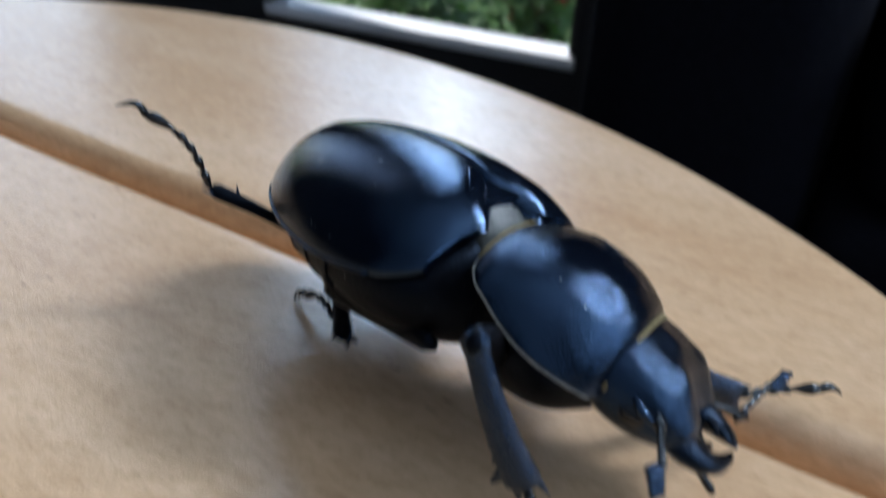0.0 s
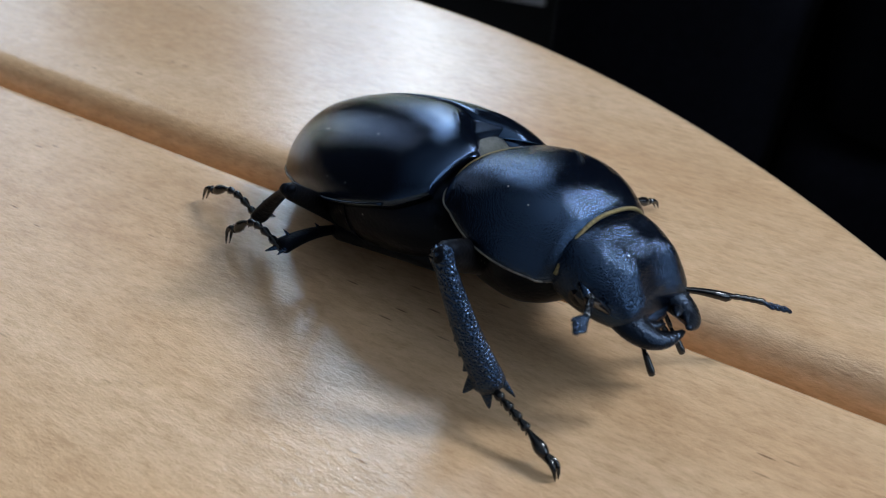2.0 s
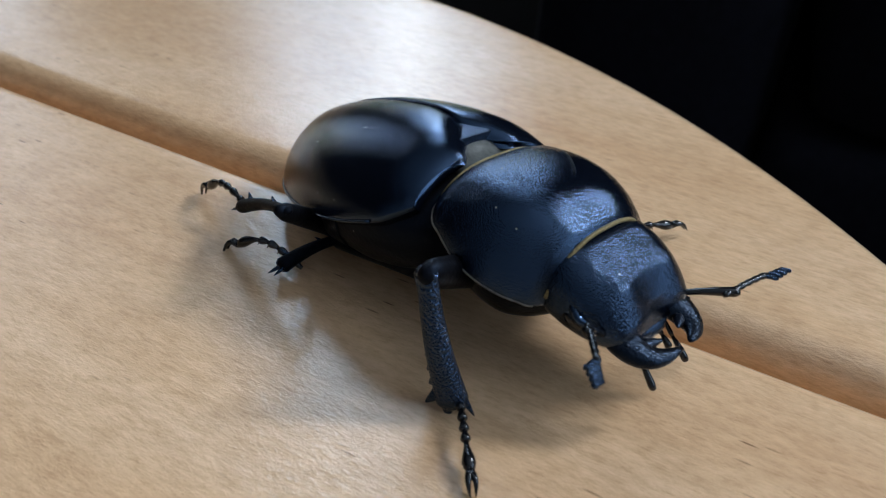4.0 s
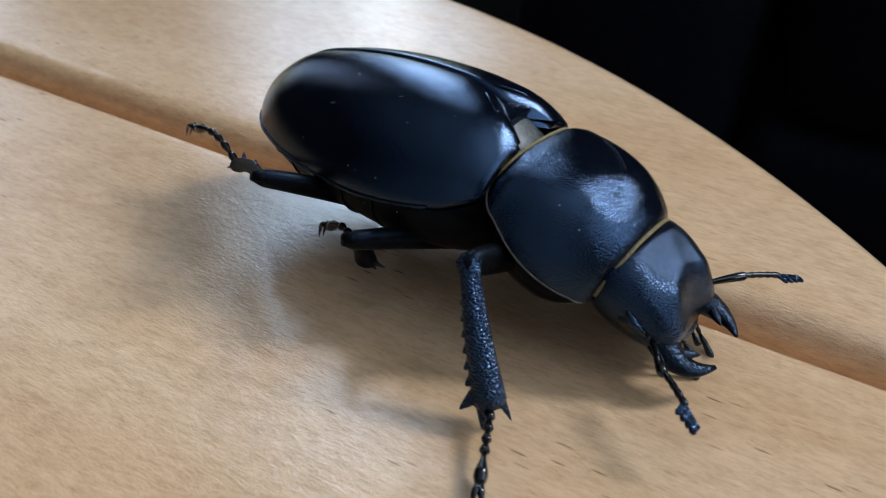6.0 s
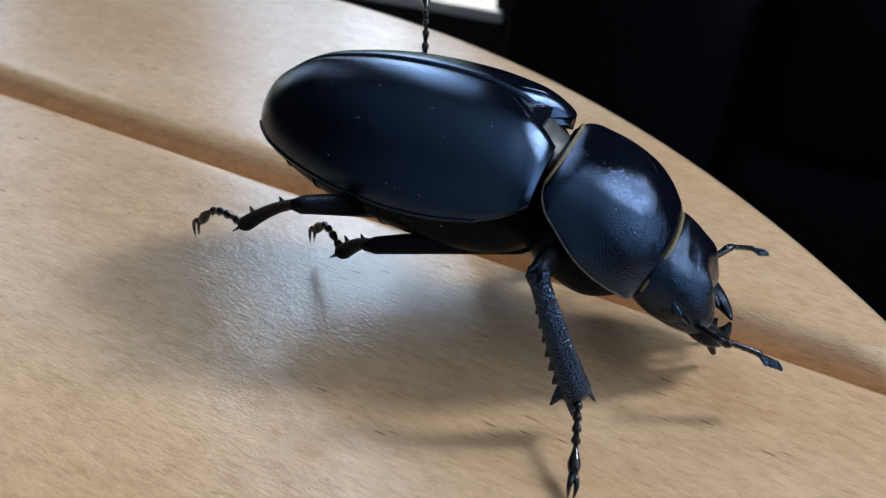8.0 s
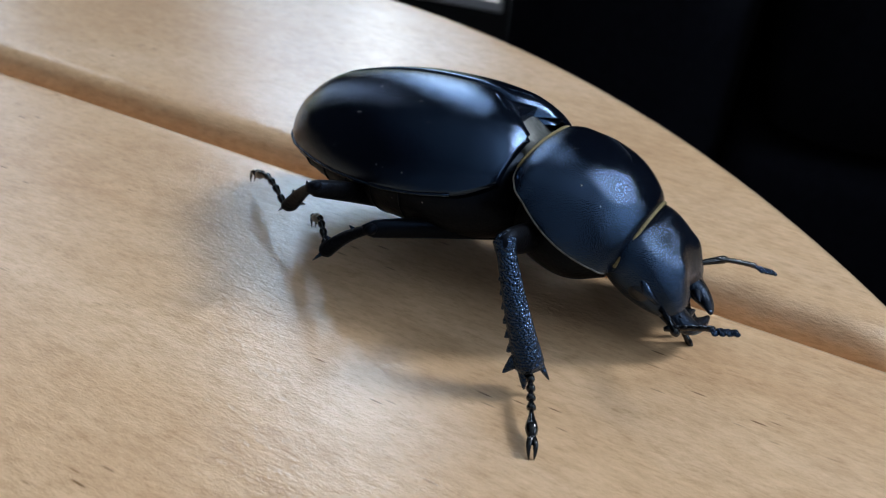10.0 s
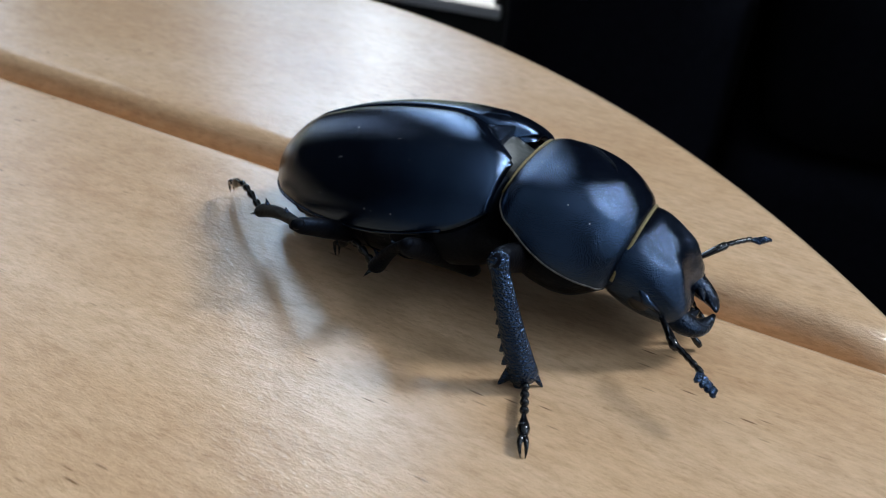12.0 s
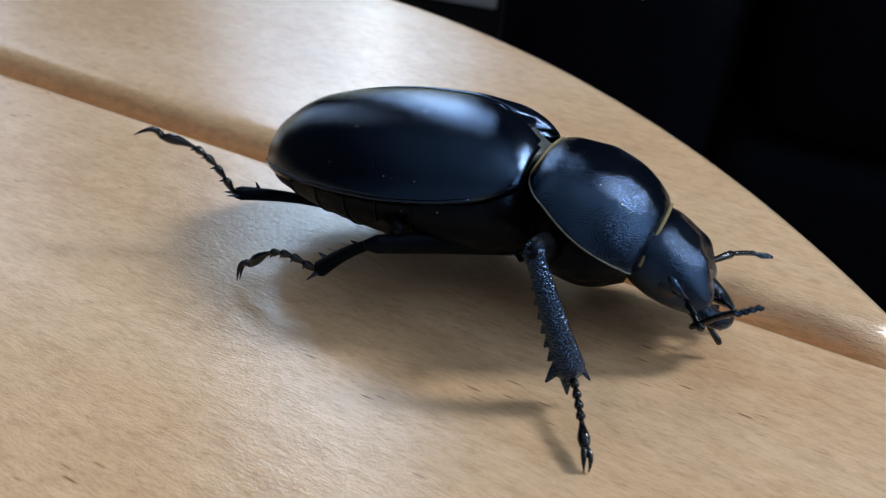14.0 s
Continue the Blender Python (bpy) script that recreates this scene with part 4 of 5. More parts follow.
    walk(MOVING["front_right"][2], [
        (0.0, limb(9.68, -6.11, -7.40, 13.92, -6.06, -12.59)),
        (0.5, limb(10.05, -8.40, -7.83, 16.14, -6.73, -10.31)),
        (1.0, limb(10.28, -7.11, -8.02, 14.42, -6.91, -13.32)),
        (1.5, limb(9.51, -9.17, -9.34, 14.63, -7.36, -13.39)),
        (2.0, limb(8.47, -9.14, -9.29, 14.05, -8.85, -13.11)),
        (2.5, limb(8.57, -9.65, -9.68, 13.41, -10.65, -14.28)),
        (3.0, limb(6.87, -9.17, -10.60, 12.24, -11.51, -13.86)),
        (3.5, limb(6.15, -9.01, -10.24, 11.43, -12.05, -13.03)),
        (6.0, limb(6.05, -14.12, -8.31, 8.60, -20.05, -9.96)),
        (6.5, limb(6.79, -13.62, -8.70, 8.21, -19.17, -12.15)),
        (7.0, limb(6.85, -12.78, -9.45, 8.04, -18.38, -12.89)),
        (7.5, limb(6.59, -12.79, -8.96, 7.92, -18.63, -11.94)),
        (8.0, limb(6.64, -12.49, -8.49, 8.16, -18.57, -10.84)),
        (10.5, limb(6.08, -12.67, -9.50, 9.29, -18.20, -11.41)),
        (11.0, limb(5.44, -12.29, -9.26, 8.38, -18.15, -10.57)),
        (11.5, limb(5.26, -12.48, -9.06, 8.04, -18.51, -9.84)),
        (12.0, limb(4.72, -12.16, -8.88, 7.15, -18.35, -9.44)),
        (12.5, limb(5.03, -12.06, -8.29, 7.38, -18.29, -8.17)),
        (13.0, limb(5.10, -11.95, -8.98, 7.45, -18.16, -9.72)),
        (13.5, limb(5.34, -11.60, -10.06, 7.73, -17.57, -11.87)),
        (14.0, limb(5.91, -10.82, -10.38, 8.34, -15.88, -13.92)),
    ])
    walk(MOVING["middle_right"][0], [
        (0.0, limb(-4.42, -5.63, -4.44, -11.04, -5.44, -5.54)),
        (0.5, limb(-4.42, -5.63, -4.44, -11.42, -4.93, -5.58)),
        (1.0, limb(-4.42, -5.63, -4.44, -11.20, -5.49, -3.50)),
        (1.5, limb(-4.42, -5.63, -4.44, -11.28, -6.39, -3.68)),
        (2.0, limb(-4.42, -5.63, -4.44, -11.32, -6.89, -4.24)),
        (2.5, limb(-4.42, -5.63, -4.44, -11.12, -7.63, -4.36)),
        (3.0, limb(-4.42, -5.63, -4.44, -11.12, -7.32, -4.56)),
        (3.5, limb(-4.42, -5.63, -4.44, -11.31, -5.93, -4.32)),
        (6.0, limb(-4.42, -5.63, -4.44, -7.08, -11.96, -2.51)),
        (6.5, limb(-4.42, -5.63, -4.44, -9.34, -10.79, -4.02)),
        (7.0, limb(-4.42, -5.63, -4.44, -10.27, -9.69, -4.81)),
        (7.5, limb(-4.42, -5.63, -4.44, -10.46, -9.44, -4.55)),
        (8.0, limb(-4.42, -5.63, -4.44, -10.74, -8.69, -4.77)),
        (10.5, limb(-4.42, -5.63, -4.44, -7.09, -11.64, -2.35)),
        (11.0, limb(-4.42, -5.63, -4.44, -5.32, -11.40, -1.02)),
        (11.5, limb(-4.42, -5.63, -4.44, -4.67, -11.23, -0.39)),
        (12.0, limb(-4.42, -5.63, -4.44, -4.83, -11.24, -0.10)),
        (12.5, limb(-4.42, -5.63, -4.44, -5.59, -11.02, 0.02)),
        (13.0, limb(-4.42, -5.63, -4.44, -6.25, -11.27, -1.11)),
        (13.5, limb(-4.42, -5.63, -4.44, -7.49, -11.34, -2.50)),
        (14.0, limb(-4.42, -5.63, -4.44, -9.91, -9.63, -4.17)),
    ])
    walk(MOVING["middle_right"][1], [
        (0.0, limb(-11.04, -5.44, -5.54, -11.93, -3.50, -10.22)),
        (0.5, limb(-11.42, -4.93, -5.58, -8.19, -8.97, -5.77)),
        (1.0, limb(-11.20, -5.49, -3.50, -10.41, -10.20, -5.75)),
        (1.5, limb(-11.28, -6.39, -3.68, -10.46, -11.37, -5.10)),
        (2.0, limb(-11.32, -6.89, -4.24, -11.45, -12.09, -4.58)),
        (2.5, limb(-11.12, -7.63, -4.36, -11.57, -12.81, -4.86)),
        (3.0, limb(-11.12, -7.32, -4.56, -11.63, -12.57, -4.56)),
        (3.5, limb(-11.31, -5.93, -4.32, -11.81, -11.12, -4.99)),
        (6.0, limb(-7.08, -11.96, -2.51, -7.97, -8.60, -6.37)),
        (6.5, limb(-9.34, -10.79, -4.02, -10.29, -7.59, -8.03)),
        (7.0, limb(-10.27, -9.69, -4.81, -12.01, -6.76, -8.78)),
        (7.5, limb(-10.46, -9.44, -4.55, -12.99, -6.94, -8.38)),
        (8.0, limb(-10.74, -8.69, -4.77, -14.07, -6.49, -8.16)),
        (10.5, limb(-7.09, -11.64, -2.35, -11.36, -12.06, -5.40)),
        (11.0, limb(-5.32, -11.40, -1.02, -9.64, -11.34, -4.12)),
        (11.5, limb(-4.67, -11.23, -0.39, -8.68, -10.37, -3.68)),
        (12.0, limb(-4.83, -11.24, -0.10, -8.65, -10.00, -3.39)),
        (12.5, limb(-5.59, -11.02, 0.02, -10.01, -11.24, -2.68)),
        (13.0, limb(-6.25, -11.27, -1.11, -10.87, -11.57, -3.71)),
        (13.5, limb(-7.49, -11.34, -2.50, -12.01, -11.91, -5.25)),
        (14.0, limb(-9.91, -9.63, -4.17, -14.35, -10.30, -6.95)),
    ])
    walk(MOVING["middle_right"][2], [
        (0.0, limb(-11.93, -3.50, -10.22, -19.80, -2.87, -10.91)),
        (0.5, limb(-8.19, -8.97, -5.77, -15.73, -7.17, -7.89)),
        (1.0, limb(-10.41, -10.20, -5.75, -18.23, -9.22, -6.94)),
        (1.5, limb(-10.46, -11.37, -5.10, -18.37, -11.51, -6.17)),
        (2.0, limb(-11.45, -12.09, -4.58, -19.34, -12.30, -5.95)),
        (2.5, limb(-11.57, -12.81, -4.86, -19.43, -13.78, -5.97)),
        (3.0, limb(-11.63, -12.57, -4.56, -19.25, -14.78, -5.45)),
        (3.5, limb(-11.81, -11.12, -4.99, -19.06, -14.48, -4.58)),
        (6.0, limb(-7.97, -8.60, -6.37, -14.95, -5.35, -8.32)),
        (6.5, limb(-10.29, -7.59, -8.03, -16.20, -3.25, -11.16)),
        (7.0, limb(-12.01, -6.76, -8.78, -17.50, -2.11, -12.23)),
        (7.5, limb(-12.99, -6.94, -8.38, -18.30, -2.41, -12.23)),
        (8.0, limb(-14.07, -6.49, -8.16, -19.38, -1.79, -11.88)),
        (10.5, limb(-11.36, -12.06, -5.40, -17.29, -6.76, -6.34)),
        (11.0, limb(-9.64, -11.34, -4.12, -17.54, -10.07, -5.26)),
        (11.5, limb(-8.68, -10.37, -3.68, -16.42, -8.99, -5.24)),
        (12.0, limb(-8.65, -10.00, -3.39, -15.38, -6.25, -5.34)),
        (12.5, limb(-10.01, -11.24, -2.68, -17.28, -8.71, -4.62)),
        (13.0, limb(-10.87, -11.57, -3.71, -18.81, -11.55, -5.16)),
        (13.5, limb(-12.01, -11.91, -5.25, -19.86, -12.00, -7.11)),
        (14.0, limb(-14.35, -10.30, -6.95, -22.03, -9.54, -9.21)),
    ])
    walk(MOVING["hind_right"][0], [
        (0.0, limb(-11.77, -5.97, -3.61, -18.34, -2.56, -5.44)),
        (0.5, limb(-11.77, -5.97, -3.61, -18.90, -3.55, -4.87)),
        (1.0, limb(-11.77, -5.97, -3.61, -18.45, -3.09, -1.21)),
        (1.5, limb(-11.77, -5.97, -3.61, -9.15, -11.89, 0.12)),
        (2.0, limb(-11.77, -5.97, -3.61, -9.70, -12.20, 0.30)),
        (2.5, limb(-11.77, -5.97, -3.61, -9.70, -12.54, -0.13)),
        (3.0, limb(-11.77, -5.97, -3.61, -9.12, -12.21, -0.13)),
        (3.5, limb(-11.77, -5.97, -3.61, -8.92, -11.75, 0.36)),
        (6.0, limb(-11.77, -5.97, -3.61, -14.73, -12.34, -0.36)),
        (6.5, limb(-11.77, -5.97, -3.61, -13.71, -12.70, -0.49)),
        (7.0, limb(-11.77, -5.97, -3.61, -11.22, -12.88, -0.49)),
        (7.5, limb(-11.77, -5.97, -3.61, -12.90, -12.90, -0.58)),
        (8.0, limb(-11.77, -5.97, -3.61, -14.69, -12.33, -0.35)),
        (10.5, limb(-11.77, -5.97, -3.61, -12.40, -12.99, -0.33)),
        (11.0, limb(-11.77, -5.97, -3.61, -12.95, -12.80, -0.01)),
        (11.5, limb(-11.77, -5.97, -3.61, -12.87, -12.73, 0.04)),
        (12.0, limb(-11.77, -5.97, -3.61, -13.77, -12.25, 0.55)),
        (12.5, limb(-11.77, -5.97, -3.61, -14.26, -12.08, 0.54)),
        (13.0, limb(-11.77, -5.97, -3.61, -14.62, -11.90, -0.14)),
        (13.5, limb(-11.77, -5.97, -3.61, -18.40, -2.43, -4.68)),
        (14.0, limb(-11.77, -5.97, -3.61, -17.23, -0.82, -4.93)),
    ])
    walk(MOVING["hind_right"][1], [
        (0.0, limb(-18.34, -2.56, -5.44, -22.99, -9.42, -1.50)),
        (0.5, limb(-18.90, -3.55, -4.87, -23.46, -10.69, -1.46)),
        (1.0, limb(-18.45, -3.09, -1.21, -22.55, -10.89, -3.03)),
        (1.5, limb(-9.15, -11.89, 0.12, -17.50, -10.96, -3.42)),
        (2.0, limb(-9.70, -12.20, 0.30, -17.48, -10.37, -4.03)),
        (2.5, limb(-9.70, -12.54, -0.13, -18.10, -12.01, -3.48)),
        (3.0, limb(-9.12, -12.21, -0.13, -17.85, -12.52, -2.62)),
        (3.5, limb(-8.92, -11.75, 0.36, -17.87, -11.78, -1.28)),
        (6.0, limb(-14.73, -12.34, -0.36, -21.66, -7.57, -3.73)),
        (6.5, limb(-13.71, -12.70, -0.49, -22.50, -10.93, -1.86)),
        (7.0, limb(-11.22, -12.88, -0.49, -20.32, -13.51, -0.46)),
        (7.5, limb(-12.90, -12.90, -0.58, -21.48, -12.72, -3.54)),
        (8.0, limb(-14.69, -12.33, -0.35, -21.00, -9.45, -6.18)),
        (10.5, limb(-12.40, -12.99, -0.33, -19.21, -8.67, -4.42)),
        (11.0, limb(-12.95, -12.80, -0.01, -20.40, -8.36, -2.53)),
        (11.5, limb(-12.87, -12.73, 0.04, -20.84, -8.88, -1.84)),
        (12.0, limb(-13.77, -12.25, 0.55, -21.45, -7.96, -1.55)),
        (12.5, limb(-14.26, -12.08, 0.54, -21.84, -7.52, -1.35)),
        (13.0, limb(-14.62, -11.90, -0.14, -22.27, -7.34, -2.05)),
        (13.5, limb(-18.40, -2.43, -4.68, -25.19, -8.27, -4.25)),
        (14.0, limb(-17.23, -0.82, -4.93, -24.80, -5.81, -3.56)),
    ])
    walk(MOVING["hind_right"][2], [
        (0.0, limb(-22.99, -9.42, -1.50, -27.95, -14.61, 4.09)),
        (0.5, limb(-23.46, -10.69, -1.46, -31.32, -14.37, 1.05)),
        (1.0, limb(-22.55, -10.89, -3.03, -31.45, -11.68, -4.47)),
        (1.5, limb(-17.50, -10.96, -3.42, -26.54, -10.31, -3.57)),
        (2.0, limb(-17.48, -10.37, -4.03, -26.52, -10.56, -4.00)),
        (2.5, limb(-18.10, -12.01, -3.48, -27.09, -12.55, -3.73)),
        (3.0, limb(-17.85, -12.52, -2.62, -26.86, -13.16, -2.84)),
        (3.5, limb(-17.87, -11.78, -1.28, -26.89, -12.18, -1.94)),
        (6.0, limb(-21.66, -7.57, -3.73, -30.28, -5.01, -4.50)),
        (6.5, limb(-22.50, -10.93, -1.86, -31.43, -10.26, -0.63)),
        (7.0, limb(-20.32, -13.51, -0.46, -29.07, -13.52, 1.90)),
        (7.5, limb(-21.48, -12.72, -3.54, -30.30, -12.60, -5.52)),
        (8.0, limb(-21.00, -9.45, -6.18, -27.85, -6.54, -11.27)),
        (10.5, limb(-19.21, -8.67, -4.42, -27.05, -4.25, -4.77)),
        (11.0, limb(-20.40, -8.36, -2.53, -28.08, -3.70, -3.01)),
        (11.5, limb(-20.84, -8.88, -1.84, -28.65, -4.52, -2.87)),
        (12.0, limb(-21.45, -7.96, -1.55, -29.18, -3.45, -2.57)),
        (12.5, limb(-21.84, -7.52, -1.35, -29.65, -3.22, -2.62)),
        (13.0, limb(-22.27, -7.34, -2.05, -30.32, -3.24, -2.81)),
        (13.5, limb(-25.19, -8.27, -4.25, -33.35, -4.38, -4.05)),
        (14.0, limb(-24.80, -5.81, -3.56, -31.93, -8.88, 1.15)),
    ])
    walk(MOVING["front_left"][0], [
        (0.0, limb(1.46, 3.75, -4.35, 9.77, 7.55, -3.48)),
        (0.5, limb(1.93, 3.85, -4.07, 10.47, 6.98, -4.85)),
        (1.0, limb(2.62, 3.81, -3.71, 10.96, 4.87, -5.99)),
        (1.5, limb(2.83, 3.74, -3.62, 8.81, 9.54, -6.25)),
        (2.0, limb(2.69, 3.76, -3.71, 6.61, 11.35, -5.57)),
        (2.5, limb(2.77, 3.75, -3.66, 7.19, 11.04, -5.62)),
        (3.0, limb(2.44, 3.82, -3.81, 8.44, 9.43, -6.85)),
        (3.5, limb(2.23, 3.94, -3.83, 7.68, 9.85, -7.30)),
        (6.0, limb(2.69, 3.50, -3.95, 6.04, 11.36, -5.87)),
        (6.5, limb(2.66, 3.49, -3.98, 5.51, 11.49, -6.08)),
        (7.0, limb(2.34, 3.57, -4.11, 4.55, 11.56, -6.93)),
        (7.5, limb(2.21, 3.45, -4.28, 4.14, 11.27, -7.71)),
        (8.0, limb(2.03, 3.42, -4.40, 3.55, 11.26, -7.98)),
        (10.5, limb(2.01, 3.60, -4.26, 1.62, 12.20, -5.82)),
        (11.0, limb(2.03, 3.57, -4.27, 0.47, 12.05, -5.89)),
        (11.5, limb(1.96, 3.55, -4.32, 0.79, 11.95, -6.48)),
        (12.0, limb(2.03, 3.54, -4.29, 0.56, 11.97, -6.24)),
        (12.5, limb(1.98, 3.60, -4.27, 1.61, 11.98, -6.79)),
        (13.0, limb(2.00, 3.62, -4.24, 2.73, 12.01, -6.66)),
        (13.5, limb(2.11, 3.67, -4.15, 3.73, 12.13, -5.64)),
        (14.0, limb(2.24, 3.67, -4.08, 4.24, 12.13, -5.01)),
    ])
    walk(MOVING["front_left"][1], [
        (0.0, shin(9.77, 7.55, -3.48, 11.14, 13.40, -6.77, 1)),
        (0.5, shin(10.47, 6.98, -4.85, 15.29, 11.26, -7.12, 1)),
        (1.0, shin(10.96, 4.87, -5.99, 17.21, 5.79, -8.80, 1)),
        (1.5, shin(8.81, 9.54, -6.25, 3.10, 11.54, -3.03, 1)),
        (2.0, shin(6.61, 11.35, -5.57, 0.63, 12.96, -2.63, 1)),
        (2.5, shin(7.19, 11.04, -5.62, 1.31, 13.89, -3.55, 1)),
        (3.0, shin(8.44, 9.43, -6.85, 2.64, 13.02, -6.28, 1)),
        (3.5, shin(7.68, 9.85, -7.30, 1.78, 12.82, -5.46, 1)),
        (6.0, shin(6.04, 11.36, -5.87, 2.11, 5.76, -6.16, 1)),
        (6.5, shin(5.51, 11.49, -6.08, 1.87, 5.75, -6.94, 1)),
        (7.0, shin(4.55, 11.56, -6.93, 1.22, 5.63, -7.78, 1)),
        (7.5, shin(4.14, 11.27, -7.71, 1.08, 5.19, -8.52, 1)),
        (8.0, shin(3.55, 11.26, -7.98, 0.99, 4.98, -8.98, 1)),
        (10.5, shin(1.62, 12.20, -5.82, 2.94, 5.56, -6.86, 1)),
        (11.0, shin(0.47, 12.05, -5.89, 4.91, 7.03, -7.26, 1)),
        (11.5, shin(0.79, 11.95, -6.48, 6.56, 15.63, -6.89, 1)),
        (12.0, shin(0.56, 11.97, -6.24, 4.94, 6.89, -7.62, 1)),
        (12.5, shin(1.61, 11.98, -6.79, 2.87, 5.26, -7.31, 1)),
        (13.0, shin(2.73, 12.01, -6.66, 1.79, 5.22, -6.87, 1)),
        (13.5, shin(3.73, 12.13, -5.64, 1.42, 5.71, -6.28, 1)),
        (14.0, shin(4.24, 12.13, -5.01, 1.38, 6.02, -6.20, 1)),
    ])
    walk(MOVING["front_left"][2], [
        (0.0, limb(11.14, 13.40, -6.77, 15.39, 20.57, -5.95)),
        (0.5, limb(15.29, 11.26, -7.12, 22.36, 15.64, -8.08)),
        (1.0, limb(17.21, 5.79, -8.80, 11.82, 11.69, -6.24)),
        (1.5, limb(3.10, 11.54, -3.03, 3.39, 19.85, -4.24)),
        (2.0, limb(0.63, 12.96, -2.63, 0.61, 21.22, -4.11)),
        (2.5, limb(1.31, 13.89, -3.55, 1.04, 22.27, -3.12)),
        (3.0, limb(2.64, 13.02, -6.28, 4.98, 21.10, -6.16)),
        (3.5, limb(1.78, 12.82, -5.46, 3.01, 21.00, -6.82)),
        (6.0, limb(2.11, 5.76, -6.16, 9.30, 9.78, -7.64)),
        (6.5, limb(1.87, 5.75, -6.94, 9.34, 9.41, -7.85)),
        (7.0, limb(1.22, 5.63, -7.78, 8.54, 9.59, -8.71)),
        (7.5, limb(1.08, 5.19, -8.52, 8.01, 9.58, -10.20)),
        (8.0, limb(0.99, 4.98, -8.98, 7.31, 9.80, -11.62)),
        (10.5, limb(2.94, 5.56, -6.86, 9.17, 10.99, -8.25)),
        (11.0, limb(4.91, 7.03, -7.26, 9.89, 13.56, -8.91)),
        (11.5, limb(6.56, 15.63, -6.89, 12.55, 20.78, -9.80)),
        (12.0, limb(4.94, 6.89, -7.62, 9.61, 13.51, -9.73)),
        (12.5, limb(2.87, 5.26, -7.31, 8.53, 10.91, -9.80)),
        (13.0, limb(1.79, 5.22, -6.87, 8.68, 9.42, -9.10)),
        (13.5, limb(1.42, 5.71, -6.28, 9.15, 8.36, -8.14)),
        (14.0, limb(1.38, 6.02, -6.20, 9.43, 7.68, -7.82)),
    ])
    walk(MOVING["middle_left"][0], [
        (0.0, limb(-3.41, 3.90, -4.10, -6.04, 8.03, -2.65)),
        (0.5, limb(-3.41, 3.90, -4.10, -5.98, 7.72, -1.92)),
        (1.0, limb(-3.41, 3.90, -4.10, -6.79, 6.29, -1.19)),
        (1.5, limb(-3.41, 3.90, -4.10, -6.15, 6.85, -1.00)),
        (2.0, limb(-3.41, 3.90, -4.10, -5.97, 7.06, -1.05)),
        (2.5, limb(-3.41, 3.90, -4.10, -6.13, 6.82, -0.95)),
        (3.0, limb(-3.41, 3.90, -4.10, -5.95, 7.15, -1.12)),
        (3.5, limb(-3.41, 3.90, -4.10, -5.87, 7.37, -1.30)),
        (6.0, limb(-3.41, 3.90, -4.10, -5.96, 7.95, -2.33)),
        (6.5, limb(-3.41, 3.90, -4.10, -6.04, 8.05, -2.69)),
        (7.0, limb(-3.41, 3.90, -4.10, -6.12, 8.11, -3.04)),
        (7.5, limb(-3.41, 3.90, -4.10, -6.21, 8.15, -3.51)),
        (8.0, limb(-3.41, 3.90, -4.10, -6.31, 8.14, -3.95)),
        (10.5, limb(-3.41, 3.90, -4.10, -5.84, 7.75, -1.81)),
        (11.0, limb(-3.41, 3.90, -4.10, -5.84, 7.75, -1.81)),
        (11.5, limb(-3.41, 3.90, -4.10, -5.88, 7.86, -2.06)),
        (12.0, limb(-3.41, 3.90, -4.10, -5.90, 7.90, -2.16)),
        (12.5, limb(-3.41, 3.90, -4.10, -5.95, 7.96, -2.33)),
        (13.0, limb(-3.41, 3.90, -4.10, -5.89, 7.86, -2.05)),
        (13.5, limb(-3.41, 3.90, -4.10, -5.77, 7.58, -1.49)),
        (14.0, limb(-3.41, 3.90, -4.10, -5.73, 7.53, -1.37)),
    ])
